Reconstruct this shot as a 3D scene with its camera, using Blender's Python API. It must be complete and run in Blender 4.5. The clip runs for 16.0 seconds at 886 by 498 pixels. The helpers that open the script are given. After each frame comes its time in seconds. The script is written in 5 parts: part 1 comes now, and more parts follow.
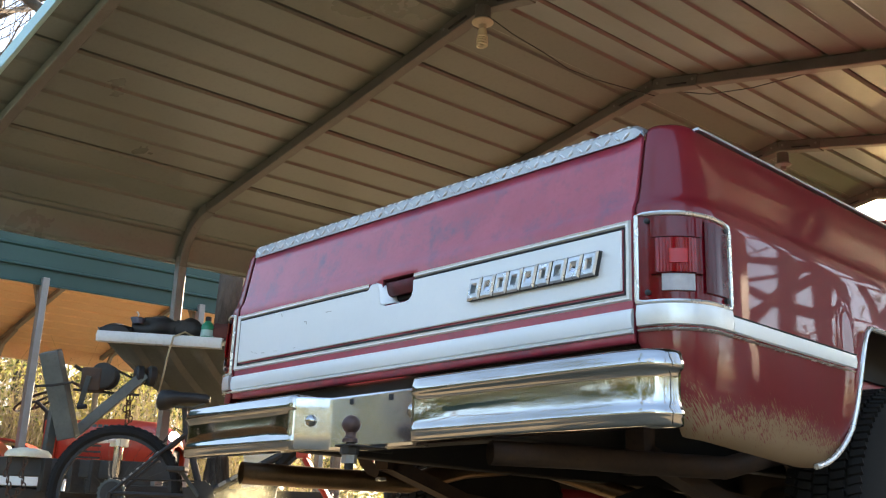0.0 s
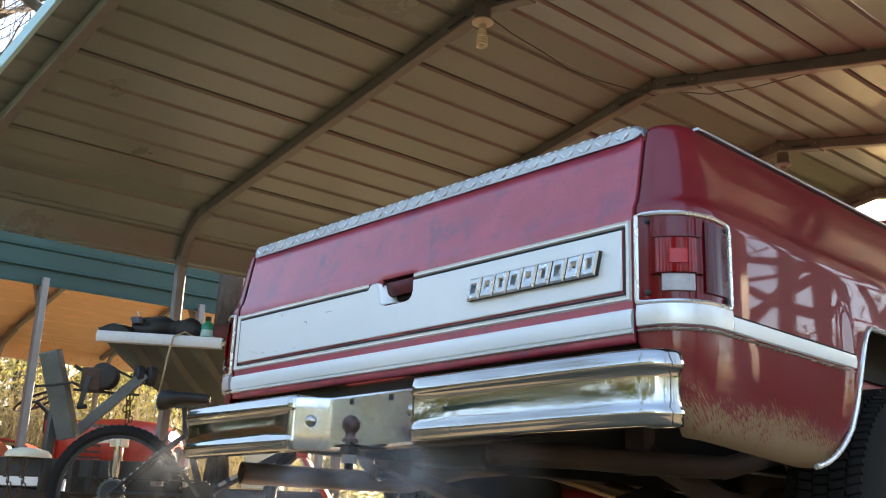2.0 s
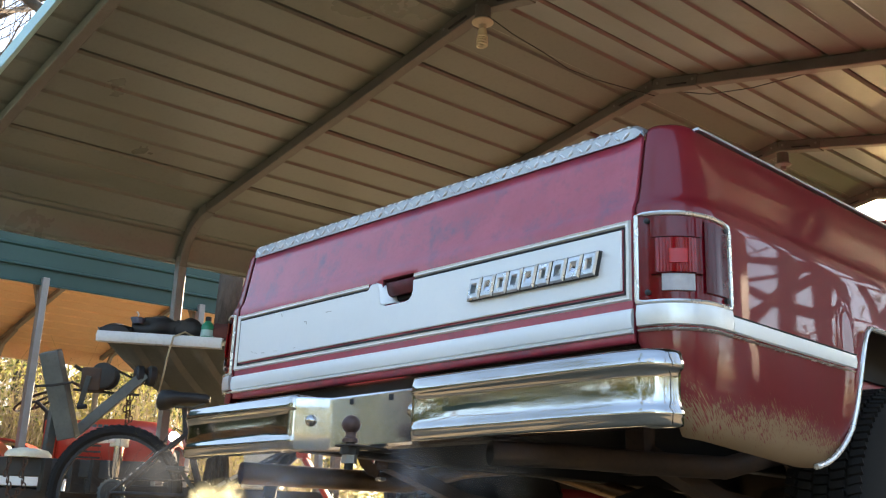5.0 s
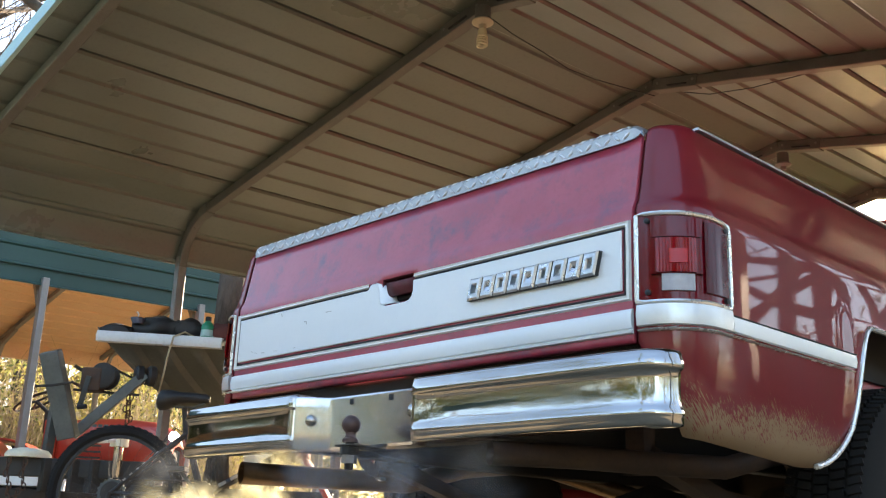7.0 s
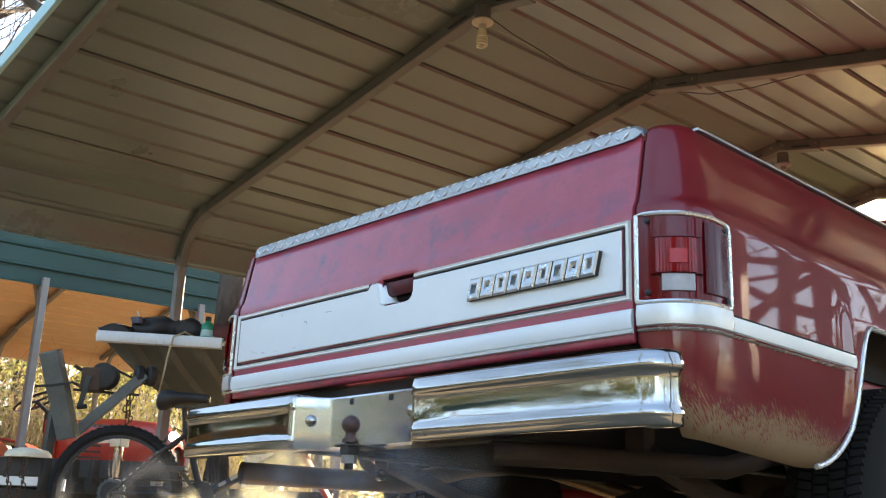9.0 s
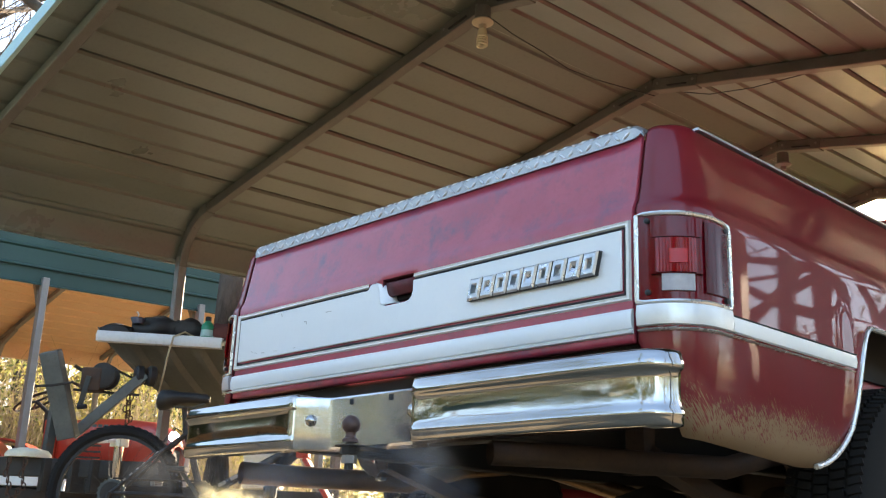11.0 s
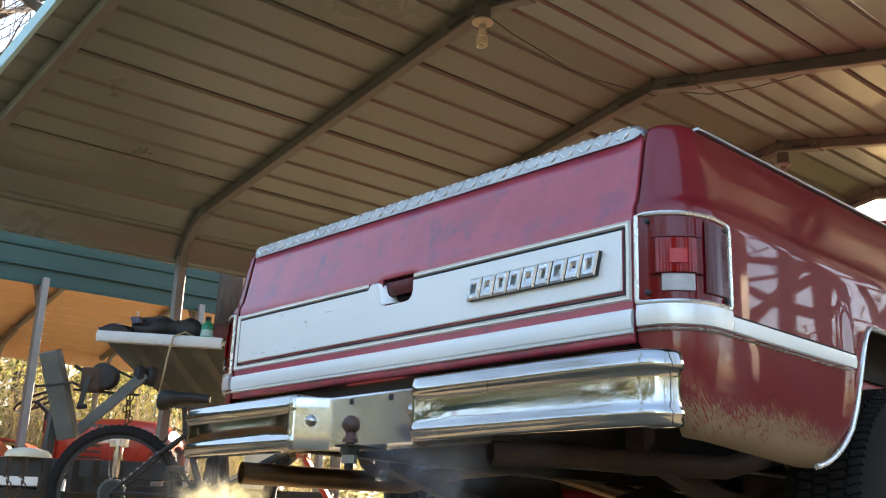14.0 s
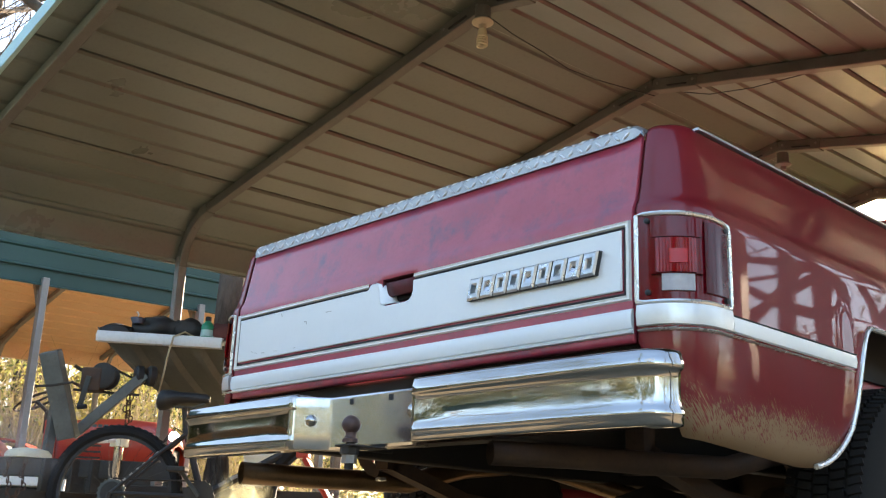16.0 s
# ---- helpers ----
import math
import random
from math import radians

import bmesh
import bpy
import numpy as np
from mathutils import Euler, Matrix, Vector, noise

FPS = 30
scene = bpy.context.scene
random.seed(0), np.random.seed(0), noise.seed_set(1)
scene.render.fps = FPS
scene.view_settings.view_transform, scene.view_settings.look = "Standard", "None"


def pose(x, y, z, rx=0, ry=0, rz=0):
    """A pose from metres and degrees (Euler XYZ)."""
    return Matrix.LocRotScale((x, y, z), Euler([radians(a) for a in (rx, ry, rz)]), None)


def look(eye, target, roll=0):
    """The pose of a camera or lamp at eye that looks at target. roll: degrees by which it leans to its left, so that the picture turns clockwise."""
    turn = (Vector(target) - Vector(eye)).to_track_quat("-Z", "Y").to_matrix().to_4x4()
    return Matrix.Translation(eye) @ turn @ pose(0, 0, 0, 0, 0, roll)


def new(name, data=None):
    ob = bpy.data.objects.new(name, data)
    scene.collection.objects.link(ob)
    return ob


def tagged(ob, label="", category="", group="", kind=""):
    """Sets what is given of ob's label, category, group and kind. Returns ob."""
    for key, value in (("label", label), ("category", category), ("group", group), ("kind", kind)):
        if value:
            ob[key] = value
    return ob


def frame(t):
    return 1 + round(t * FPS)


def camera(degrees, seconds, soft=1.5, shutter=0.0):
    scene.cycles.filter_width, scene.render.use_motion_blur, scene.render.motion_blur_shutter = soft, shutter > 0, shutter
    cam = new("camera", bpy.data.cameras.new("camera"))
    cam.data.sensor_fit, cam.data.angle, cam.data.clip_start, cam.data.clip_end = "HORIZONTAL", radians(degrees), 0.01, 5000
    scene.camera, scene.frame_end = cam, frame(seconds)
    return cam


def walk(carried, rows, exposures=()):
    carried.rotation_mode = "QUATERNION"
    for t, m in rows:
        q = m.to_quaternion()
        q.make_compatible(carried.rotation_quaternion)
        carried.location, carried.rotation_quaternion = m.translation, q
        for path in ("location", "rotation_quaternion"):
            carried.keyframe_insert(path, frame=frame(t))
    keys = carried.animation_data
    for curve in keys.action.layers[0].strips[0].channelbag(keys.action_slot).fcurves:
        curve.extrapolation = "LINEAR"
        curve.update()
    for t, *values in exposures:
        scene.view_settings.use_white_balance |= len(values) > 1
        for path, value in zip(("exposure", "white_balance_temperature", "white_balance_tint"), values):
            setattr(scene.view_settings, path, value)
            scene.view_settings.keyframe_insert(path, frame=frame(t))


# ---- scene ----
EYE = (2.2156, -1.8436, 0.2971)
AIM = (EYE[0] - 0.70901, EYE[1] + 0.64741, EYE[2] + 0.27959)
VIEW = look(EYE, AIM, 2.2274)
cam = camera(46.98, 16.0, soft=1.2)
walk(cam, [(0.0, VIEW), (16.0, VIEW)], exposures=[(0.0, 2.68, 6700, 12), (16.0, 2.68, 6700, 12)])

# ---- world and sun ----
SUN_AZ = (-0.35, 0.937)
SUN_EL = 18.0
world = bpy.data.worlds.new("sky")
scene.world = world
world.use_nodes = True
wn = world.node_tree.nodes
sky = wn.new("ShaderNodeTexSky")
sky.sky_type = "NISHITA"
sky.sun_disc = False
sky.sun_elevation = radians(SUN_EL)
sky.sun_rotation = math.atan2(SUN_AZ[0], SUN_AZ[1])
sky.air_density, sky.dust_density = 1.0, 1.5
wn["Background"].inputs["Strength"].default_value = 0.145
world.node_tree.links.new(sky.outputs[0], wn["Background"].inputs["Color"])
sun = new("sun", bpy.data.lights.new("sun", "SUN"))
sun.data.energy, sun.data.angle, sun.data.color = 5.0, radians(0.6), (1.0, 0.84, 0.62)
ce = math.cos(radians(SUN_EL))
sun.matrix_basis = look((SUN_AZ[0] * ce * 30, SUN_AZ[1] * ce * 30, math.sin(radians(SUN_EL)) * 30), (0, 0, 0))


# ---- materials ----
def material(name, c1, c2, rough=0.6, metal=0.0, big=2.0, fine=60.0, bump=0.1, dist=0.002, rough2=None, coat=0.0,
             stretch=(1, 1, 1), contrast=(0.35, 0.7), spots=None, spot_scale=8.0, spot_range=(0.62, 0.7), per_object=0.0, grain=0.35, gloss=0.05):
    """Two-tone surface with broad blotches, fine grain, relief and optional spots."""
    m = bpy.data.materials.new(name)
    m.use_nodes = True
    nt = m.node_tree
    N, L = nt.nodes, nt.links
    bsdf = N["Principled BSDF"]
    tc, mp = N.new("ShaderNodeTexCoord"), N.new("ShaderNodeMapping")
    mp.inputs["Scale"].default_value = stretch
    L.new(tc.outputs["Object"], mp.inputs["Vector"])

    def tex(scale, detail=6.0, w=0.6):
        n = N.new("ShaderNodeTexNoise")
        n.inputs["Scale"].default_value, n.inputs["Detail"].default_value, n.inputs["Roughness"].default_value = scale, detail, w
        L.new(mp.outputs[0], n.inputs["Vector"])
        return n.outputs["Fac"]

    def ramp(src, lo, hi, a=0.0, b=1.0):
        r = N.new("ShaderNodeMapRange")
        for i, v in enumerate((lo, hi, a, b), 1):
            r.inputs[i].default_value = v
        L.new(src, r.inputs[0])
        return r.outputs[0]

    def mix(f, a, b):
        x = N.new("ShaderNodeMix")
        x.data_type = "RGBA"
        if isinstance(f, float):
            x.inputs[0].default_value = f
        else:
            L.new(f, x.inputs[0])
        for sock, v in ((x.inputs[6], a), (x.inputs[7], b)):
            if isinstance(v, tuple):
                sock.default_value = (*v, 1)
            else:
                L.new(v, sock)
        return x.outputs[2]

    b1, f1 = tex(big), tex(fine, 3.0)
    col = mix(ramp(b1, *contrast), c1, c2)
    dark = tuple(v * 0.72 for v in c1)
    col = mix(ramp(f1, 0.5, 0.75, 0.0, grain), col, dark)
    if spots:
        col = mix(ramp(tex(spot_scale, 8.0, 0.7), *spot_range), col, spots)
    if per_object:
        oi, hsv = N.new("ShaderNodeObjectInfo"), N.new("ShaderNodeHueSaturation")
        L.new(ramp(oi.outputs["Random"], 0, 1, 1 - per_object, 1 + per_object), hsv.inputs["Value"])
        L.new(col, hsv.inputs["Color"])
        col = hsv.outputs[0]
    L.new(col, bsdf.inputs["Base Color"])
    L.new(ramp(b1, 0.3, 0.7, rough, rough2 if rough2 is not None else min(1, rough * 1.25)), bsdf.inputs["Roughness"])
    bsdf.inputs["Metallic"].default_value = metal
    bsdf.inputs["Coat Weight"].default_value = coat
    bsdf.inputs["Coat Roughness"].default_value = gloss
    if bump:
        bp = N.new("ShaderNodeBump")
        bp.inputs["Strength"].default_value, bp.inputs["Distance"].default_value = bump, dist
        L.new(f1, bp.inputs["Height"])
        L.new(bp.outputs[0], bsdf.inputs["Normal"])
    return m


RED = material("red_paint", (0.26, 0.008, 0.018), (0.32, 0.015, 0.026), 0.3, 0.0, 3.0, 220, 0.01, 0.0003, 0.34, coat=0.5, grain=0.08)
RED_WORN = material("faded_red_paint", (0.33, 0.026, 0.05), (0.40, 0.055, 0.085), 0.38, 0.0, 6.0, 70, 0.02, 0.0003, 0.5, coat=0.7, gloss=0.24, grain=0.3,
                    spots=(0.14, 0.035, 0.07), spot_scale=11.0, spot_range=(0.5, 0.7))
RED_DEEP = material("deep_maroon_paint", (0.10, 0.006, 0.012), (0.05, 0.012, 0.014), 0.5, 0.0, 14.0, 120, 0.03, 0.0004, 0.6, grain=0.15)
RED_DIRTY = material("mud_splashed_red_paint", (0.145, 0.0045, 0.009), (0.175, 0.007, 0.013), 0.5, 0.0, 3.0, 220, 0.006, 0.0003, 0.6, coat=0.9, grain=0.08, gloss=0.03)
RED_DIRTY.node_tree.nodes["Principled BSDF"].inputs["Specular IOR Level"].default_value = 0.2


def muddy(m):
    """Tan mud sprayed up from the lower edge in slanting streaks."""
    nt = m.node_tree
    N, L = nt.nodes, nt.links
    bsdf = N["Principled BSDF"]
    tc, sep = N.new("ShaderNodeTexCoord"), N.new("ShaderNodeSeparateXYZ")
    L.new(tc.outputs["Object"], sep.inputs[0])

    def op(kind, p, q):
        n = N.new("ShaderNodeMath")
        n.operation = kind
        for s, v in zip(n.inputs, (p, q)):
            if isinstance(v, (int, float)):
                s.default_value = v
            else:
                L.new(v, s)
        return n.outputs[0]

    def streak(sc, scale):
        mp, n = N.new("ShaderNodeMapping"), N.new("ShaderNodeTexNoise")
        mp.vector_type = "TEXTURE"
        mp.inputs["Rotation"].default_value = (radians(42), 0, 0)
        mp.inputs["Scale"].default_value = sc
        n.inputs["Scale"].default_value, n.inputs["Detail"].default_value = scale, 5
        L.new(tc.outputs["Object"], mp.inputs["Vector"])
        L.new(mp.outputs[0], n.inputs["Vector"])
        return n.outputs["Fac"]

    edge = op("ADD", op("MULTIPLY", sep.outputs["Y"], 0.02), 0.626)
    height = op("MULTIPLY", op("SUBTRACT", edge, sep.outputs["Z"]), 19.0)
    past = op("MULTIPLY", op("MAXIMUM", op("SUBTRACT", sep.outputs["Y"], 0.58), 0.0), -7.0)
    k = op("ADD", op("ADD", height, past), op("MULTIPLY", op("SUBTRACT", streak((1, 1, 14), 330), 0.53), 5.0))
    k = op("ADD", k, op("MULTIPLY", op("SUBTRACT", streak((1, 1, 1), 14), 0.5), 2.2))
    fac = N.new("ShaderNodeClamp")
    L.new(op("MULTIPLY", k, 1.6), fac.inputs[0])
    f = op("MULTIPLY", fac.outputs[0], 0.97)
    old = bsdf.inputs["Base Color"].links[0].from_socket
    x = N.new("ShaderNodeMix")
    x.data_type = "RGBA"
    x.inputs[7].default_value = (0.23, 0.15, 0.082, 1)
    L.new(f, x.inputs[0])
    L.new(old, x.inputs[6])
    L.new(x.outputs[2], bsdf.inputs["Base Color"])
    L.new(op("MULTIPLY", op("SUBTRACT", 1.0, f), 0.7), bsdf.inputs["Coat Weight"])
    r = bsdf.inputs["Roughness"].links[0].from_socket
    L.new(op("ADD", r, op("MULTIPLY", f, 0.6)), bsdf.inputs["Roughness"])


def leafy(m, amount=0.45):
    """Lets light through thin leaves."""
    nt = m.node_tree
    N, L = nt.nodes, nt.links
    bsdf = N["Principled BSDF"]
    tr, mx = N.new("ShaderNodeBsdfTranslucent"), N.new("ShaderNodeMixShader")
    L.new(bsdf.inputs["Base Color"].links[0].from_socket, tr.inputs["Color"])
    mx.inputs[0].default_value = amount
    L.new(bsdf.outputs[0], mx.inputs[1])
    L.new(tr.outputs[0], mx.inputs[2])
    L.new(mx.outputs[0], N["Material Output"].inputs["Surface"])


muddy(RED_DIRTY)
SILVER = material("white_silver_trim", (0.70, 0.725, 0.725), (0.76, 0.775, 0.77), 0.36, 0.15, 3.0, 90, 0.008, 0.0003, 0.44, grain=0.06,
                  spots=(0.50, 0.50, 0.48), spot_scale=26, spot_range=(0.69, 0.74))
CHROME = material("chrome", (0.44, 0.425, 0.405), (0.35, 0.335, 0.315), 0.05, 1.0, 5.0, 7, 0.14, 0.004, 0.11, grain=0.08)
SATIN = material("dull_polished_steel", (0.78, 0.77, 0.75), (0.62, 0.61, 0.59), 0.13, 1.0, 9.0, 18, 0.08, 0.0015, 0.26, grain=0.1)
BRIGHT = material("bright_molding", (0.74, 0.73, 0.69), (0.68, 0.67, 0.63), 0.22, 0.7, 20.0, 150, 0.01, 0.0003, 0.3, grain=0.05)
BLACK = material("black_rubber", (0.012, 0.012, 0.013), (0.02, 0.02, 0.02), 0.6, 0.0, 20, 150, 0.1, 0.001)
TYRE = material("tyre_rubber", (0.011, 0.011, 0.0115), (0.02, 0.019, 0.018), 0.8, 0.0, 8, 200, 0.2, 0.001)
TYRE.node_tree.nodes["Principled BSDF"].inputs["Specular IOR Level"].default_value = 0.2
UNDER = material("undercoated_steel", (0.018, 0.016, 0.014), (0.04, 0.032, 0.025), 0.8, 0.0, 6, 80, 0.3, 0.002)
RUST = material("rusty_steel", (0.055, 0.03, 0.019), (0.10, 0.055, 0.034), 0.75, 0.1, 14, 120, 0.4, 0.001, spots=(0.03, 0.02, 0.015), spot_scale=20)
SOOTY = material("sooty_exhaust_steel", (0.14, 0.09, 0.05), (0.21, 0.135, 0.075), 0.36, 0.8, 14, 120, 0.2, 0.0008, 0.5, spots=(0.04, 0.03, 0.022), spot_scale=20)
# raised lozenges, paler than the plate they stand on
LOZENGE = material("pale_lozenge_aluminium", (0.72, 0.74, 0.75), (0.64, 0.66, 0.67), 0.36, 0.4, 10, 140, 0.05, 0.0006)
RUST_PIPE = material("brown_exhaust_steel", (0.05, 0.03, 0.02), (0.088, 0.052, 0.033), 0.7, 0.1, 14, 120, 0.4, 0.001, spots=(0.06, 0.035, 0.025), spot_scale=20)
DIAMOND = material("diamond_plate_aluminium", (0.46, 0.48, 0.50), (0.38, 0.40, 0.42), 0.34, 0.75, 10, 140, 0.08, 0.0006, 0.42)
# low base tones with slightly darker mottling
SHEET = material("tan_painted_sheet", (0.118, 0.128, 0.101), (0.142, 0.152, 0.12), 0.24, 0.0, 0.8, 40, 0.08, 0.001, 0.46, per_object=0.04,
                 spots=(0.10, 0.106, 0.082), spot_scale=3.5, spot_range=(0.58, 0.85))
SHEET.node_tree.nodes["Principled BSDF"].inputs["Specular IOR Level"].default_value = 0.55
# tan sheet with the ground's warm bounce light painted into its colour
BOUNCE_TAN = material("bounce_lit_tan_sheet", (0.60, 0.39, 0.225), (0.64, 0.43, 0.255), 0.5, 0.0, 0.8, 40, 0.08, 0.001, per_object=0.05)
GREEN = material("green_painted_sheet", (0.006, 0.038, 0.031), (0.009, 0.052, 0.043), 0.4, 0.0, 1.2, 60, 0.08, 0.001, per_object=0.05)
GALV = material("galvanised_tube", (0.20, 0.19, 0.175), (0.28, 0.265, 0.25), 0.5, 0.4, 6, 90, 0.1, 0.0008, spots=(0.22, 0.19, 0.16), spot_scale=12)
# bows and sleeves, a darker tone than the GALV posts
BOW = material("dark_galvanised_tube", (0.115, 0.108, 0.09), (0.16, 0.15, 0.128), 0.55, 0.2, 6, 90, 0.1, 0.0008, spots=(0.09, 0.08, 0.065), spot_scale=12)
TRIM = material("cream_white_moulding", (0.68, 0.67, 0.62), (0.74, 0.73, 0.69), 0.3, 0.15, 20, 150, 0.01, 0.0003, grain=0.06)
EARTH = material("leaf_strewn_earth", (0.17, 0.138, 0.088), (0.27, 0.215, 0.138), 0.95, 0.0, 0.7, 12, 0.6, 0.02, spots=(0.31, 0.24, 0.15), spot_scale=9, spot_range=(0.55, 0.65))

# ---- building helpers ----
WORLD = {}


def thing(name, at, label, category, group="", kind=""):
    """A top-level thing: an Empty at its base."""
    ob = new(name)
    ob.empty_display_size = 0.1
    ob.matrix_basis = Matrix.Translation(at)
    WORLD[ob] = ob.matrix_basis.copy()
    return tagged(ob, label, category, group, kind)


def finish(bm, smooth):
    bmesh.ops.recalc_face_normals(bm, faces=bm.faces[:])
    me = bpy.data.meshes.new("mesh")
    bm.to_mesh(me)
    bm.free()
    if smooth:
        me.polygons.foreach_set("use_smooth", [True] * len(me.polygons))
        me.set_sharp_from_angle(angle=radians(smooth))
    return me


def part(name, bm, mat, parent=None, label="", smooth=35, mats=(), thick=0.0, bevel=0.0):
    """Links a bmesh, in world metres, as one mesh object under its parent."""
    me = bm if isinstance(bm, bpy.types.Mesh) else finish(bm, smooth)
    if not me.materials:
        for x in (mat, *mats):
            me.materials.append(x)
    ob = new(name, me)
    WORLD[ob] = Matrix()
    if parent:
        ob.parent = parent
        ob.matrix_parent_inverse = WORLD[parent].inverted()
    if thick:
        md = ob.modifiers.new("thickness", "SOLIDIFY")
        md.thickness, md.offset = thick, -1
    if bevel:
        md = ob.modifiers.new("edges", "BEVEL")
        md.width, md.segments, md.limit_method, md.angle_limit = bevel, 2, "ANGLE", radians(40)
    if label:
        ob["label"] = label
    return ob


def solo(name, bm, mat, label, category, group="", kind="", **kw):
    return tagged(part(name, bm, mat, **kw), label, category, group, kind)


def box(lo, hi, bm=None, m=None):
    bm = bm or bmesh.new()
    c = [(a + b) / 2 for a, b in zip(lo, hi)]
    s = [b - a for a, b in zip(lo, hi)]
    t = Matrix.Translation(c) @ Matrix.Diagonal((*s, 1))
    bmesh.ops.create_cube(bm, size=1, matrix=(m or Matrix()) @ t)
    return bm


def frames_along(path, up=(0, 0, 1)):
    pts = [Vector(p) for p in path]
    out = []
    for i, p in enumerate(pts):
        d = (pts[min(i + 1, len(pts) - 1)] - pts[max(i - 1, 0)]).normalized()
        u = Vector(up) - d * d.dot(Vector(up))
        if u.length < 1e-3:
            u = Vector((1, 0, 0)) - d * d.x
        u.normalize()
        out.append((p, d, u, d.cross(u)))
    return out


def sweep(path, section, bm=None, up=(0, 0, 1), closed=True, caps=True, scale=None):
    """Sweeps a section of (side, up) offsets along a path."""
    bm = bm or bmesh.new()
    rings = []
    for i, (p, d, u, s) in enumerate(frames_along(path, up)):
        k = scale[i] if scale else 1.0
        rings.append([bm.verts.new(p + s * a * k + u * b * k) for a, b in section])
    n = len(section)
    for r0, r1 in zip(rings, rings[1:]):
        for i in range(n if closed else n - 1):
            j = (i + 1) % n
            bm.faces.new((r0[i], r0[j], r1[j], r1[i]))
    if closed and caps and n > 2:
        bm.faces.new(rings[0])
        bm.faces.new(rings[-1][::-1])
    return bm


def circle(r, n=10):
    return [(r * math.cos(2 * math.pi * i / n), r * math.sin(2 * math.pi * i / n)) for i in range(n)]


def tube(path, r, n=10, bm=None, scale=None):
    return sweep(path, circle(r, n), bm, scale=scale)


def rect(w, h):
    return [(-w / 2, -h / 2), (w / 2, -h / 2), (w / 2, h / 2), (-w / 2, h / 2)]


def lathe(profile, centre, axis="z", n=24, bm=None, close=False):
    """Turns (radius, along) points round an axis."""
    bm = bm or bmesh.new()
    rings = []
    for r, h in profile:
        ring = []
        for i in range(n):
            a = 2 * math.pi * i / n
            u, v = r * math.cos(a), r * math.sin(a)
            q = {"z": (u, v, h), "x": (h, u, v), "y": (u, h, v)}[axis]
            ring.append(bm.verts.new(Vector(centre) + Vector(q)))
        rings.append(ring)
    pairs = list(zip(rings, rings[1:])) + ([(rings[-1], rings[0])] if close else [])
    for r0, r1 in pairs:
        for i in range(n):
            j = (i + 1) % n
            bm.faces.new((r0[i], r0[j], r1[j], r1[i]))
    if not close:
        for ring in (rings[0], rings[-1]):
            bm.faces.new(ring)
    return bm


def slab(outline, axis, lo, hi, bm=None):
    """Extrudes an outline of two coordinates along an axis."""
    bm = bm or bmesh.new()

    def at(p, h):
        return {"x": (h, p[0], p[1]), "y": (p[0], h, p[1]), "z": (p[0], p[1], h)}[axis]

    a = [bm.verts.new(at(p, lo)) for p in outline]
    b = [bm.verts.new(at(p, hi)) for p in outline]
    bm.faces.new(a)
    bm.faces.new(b[::-1])
    for i in range(len(a)):
        j = (i + 1) % len(a)
        bm.faces.new((a[i], a[j], b[j], b[i]))
    return bm


def sheet(rows, bm=None):
    """Skins a grid of points; None leaves a hole."""
    bm = bm or bmesh.new()
    vs = [[bm.verts.new(p) if p else None for p in r] for r in rows]
    for r0, r1 in zip(vs, vs[1:]):
        for i in range(len(r0) - 1):
            q = (r0[i], r0[i + 1], r1[i + 1], r1[i])
            if all(q):
                bm.faces.new(q)
    return bm


# ---- ground ----
def ground():
    bm = bmesh.new()
    ts = [-400, -120, -60, -35, -22] + [-15 + i * 0.6 for i in range(51)] + [22, 35, 60, 120, 400]
    rows = []
    for y in ts:
        row = []
        for x in ts:
            near = max(0.0, 1 - math.hypot(x, y) / 20)
            z = 0.05 * near * noise.noise(Vector((x * 0.6, y * 0.6, 0))) - 0.03
            if abs(x - 0.2) < 2.5 and -2 < y < 4:
                z = -0.012
            row.append((x, y, z))
        rows.append(row)
    sheet(rows, bm)
    solo("ground", bm, EARTH, "bare brown earth strewn with dry leaves", "ground", kind="structure", smooth=180)


ground()

# ---- open carport over the truck ----
PITCH = radians(11.24)
RIDGE = (-1.29, 3.10)
LEAN = Vector((0.0022, 1.0, 0.0298))


def port(x, y, z):
    return Vector((x, 0, z)) + LEAN * y


def profile(s, off=0.0):
    """Point of the roof line at s metres from the ridge (left positive), moved out along its normal."""
    side = -1 if s >= 0 else 1
    s = abs(s)
    straight, r = 2.865, 0.42
    if s <= straight:
        x, z = s * math.cos(PITCH), -s * math.sin(PITCH)
        nx, nz = math.sin(PITCH), math.cos(PITCH)
    else:
        a = min((s - straight) / r, math.pi / 2 - PITCH)
        x0, z0 = straight * math.cos(PITCH), -straight * math.sin(PITCH)
        h = PITCH + a
        x = x0 + r * (math.sin(h) - math.sin(PITCH))
        z = z0 - r * (math.cos(PITCH) - math.cos(h))
        nx, nz = math.sin(h), math.cos(h)
        z -= max(0.0, s - straight - r * (math.pi / 2 - PITCH))
    return RIDGE[0] + side * (x + nx * off), RIDGE[1] + z + nz * off


BOWS = [-0.02, 1.61, 3.13, 4.66, 6.19]
ROOF_Y = (-0.21, 6.35)


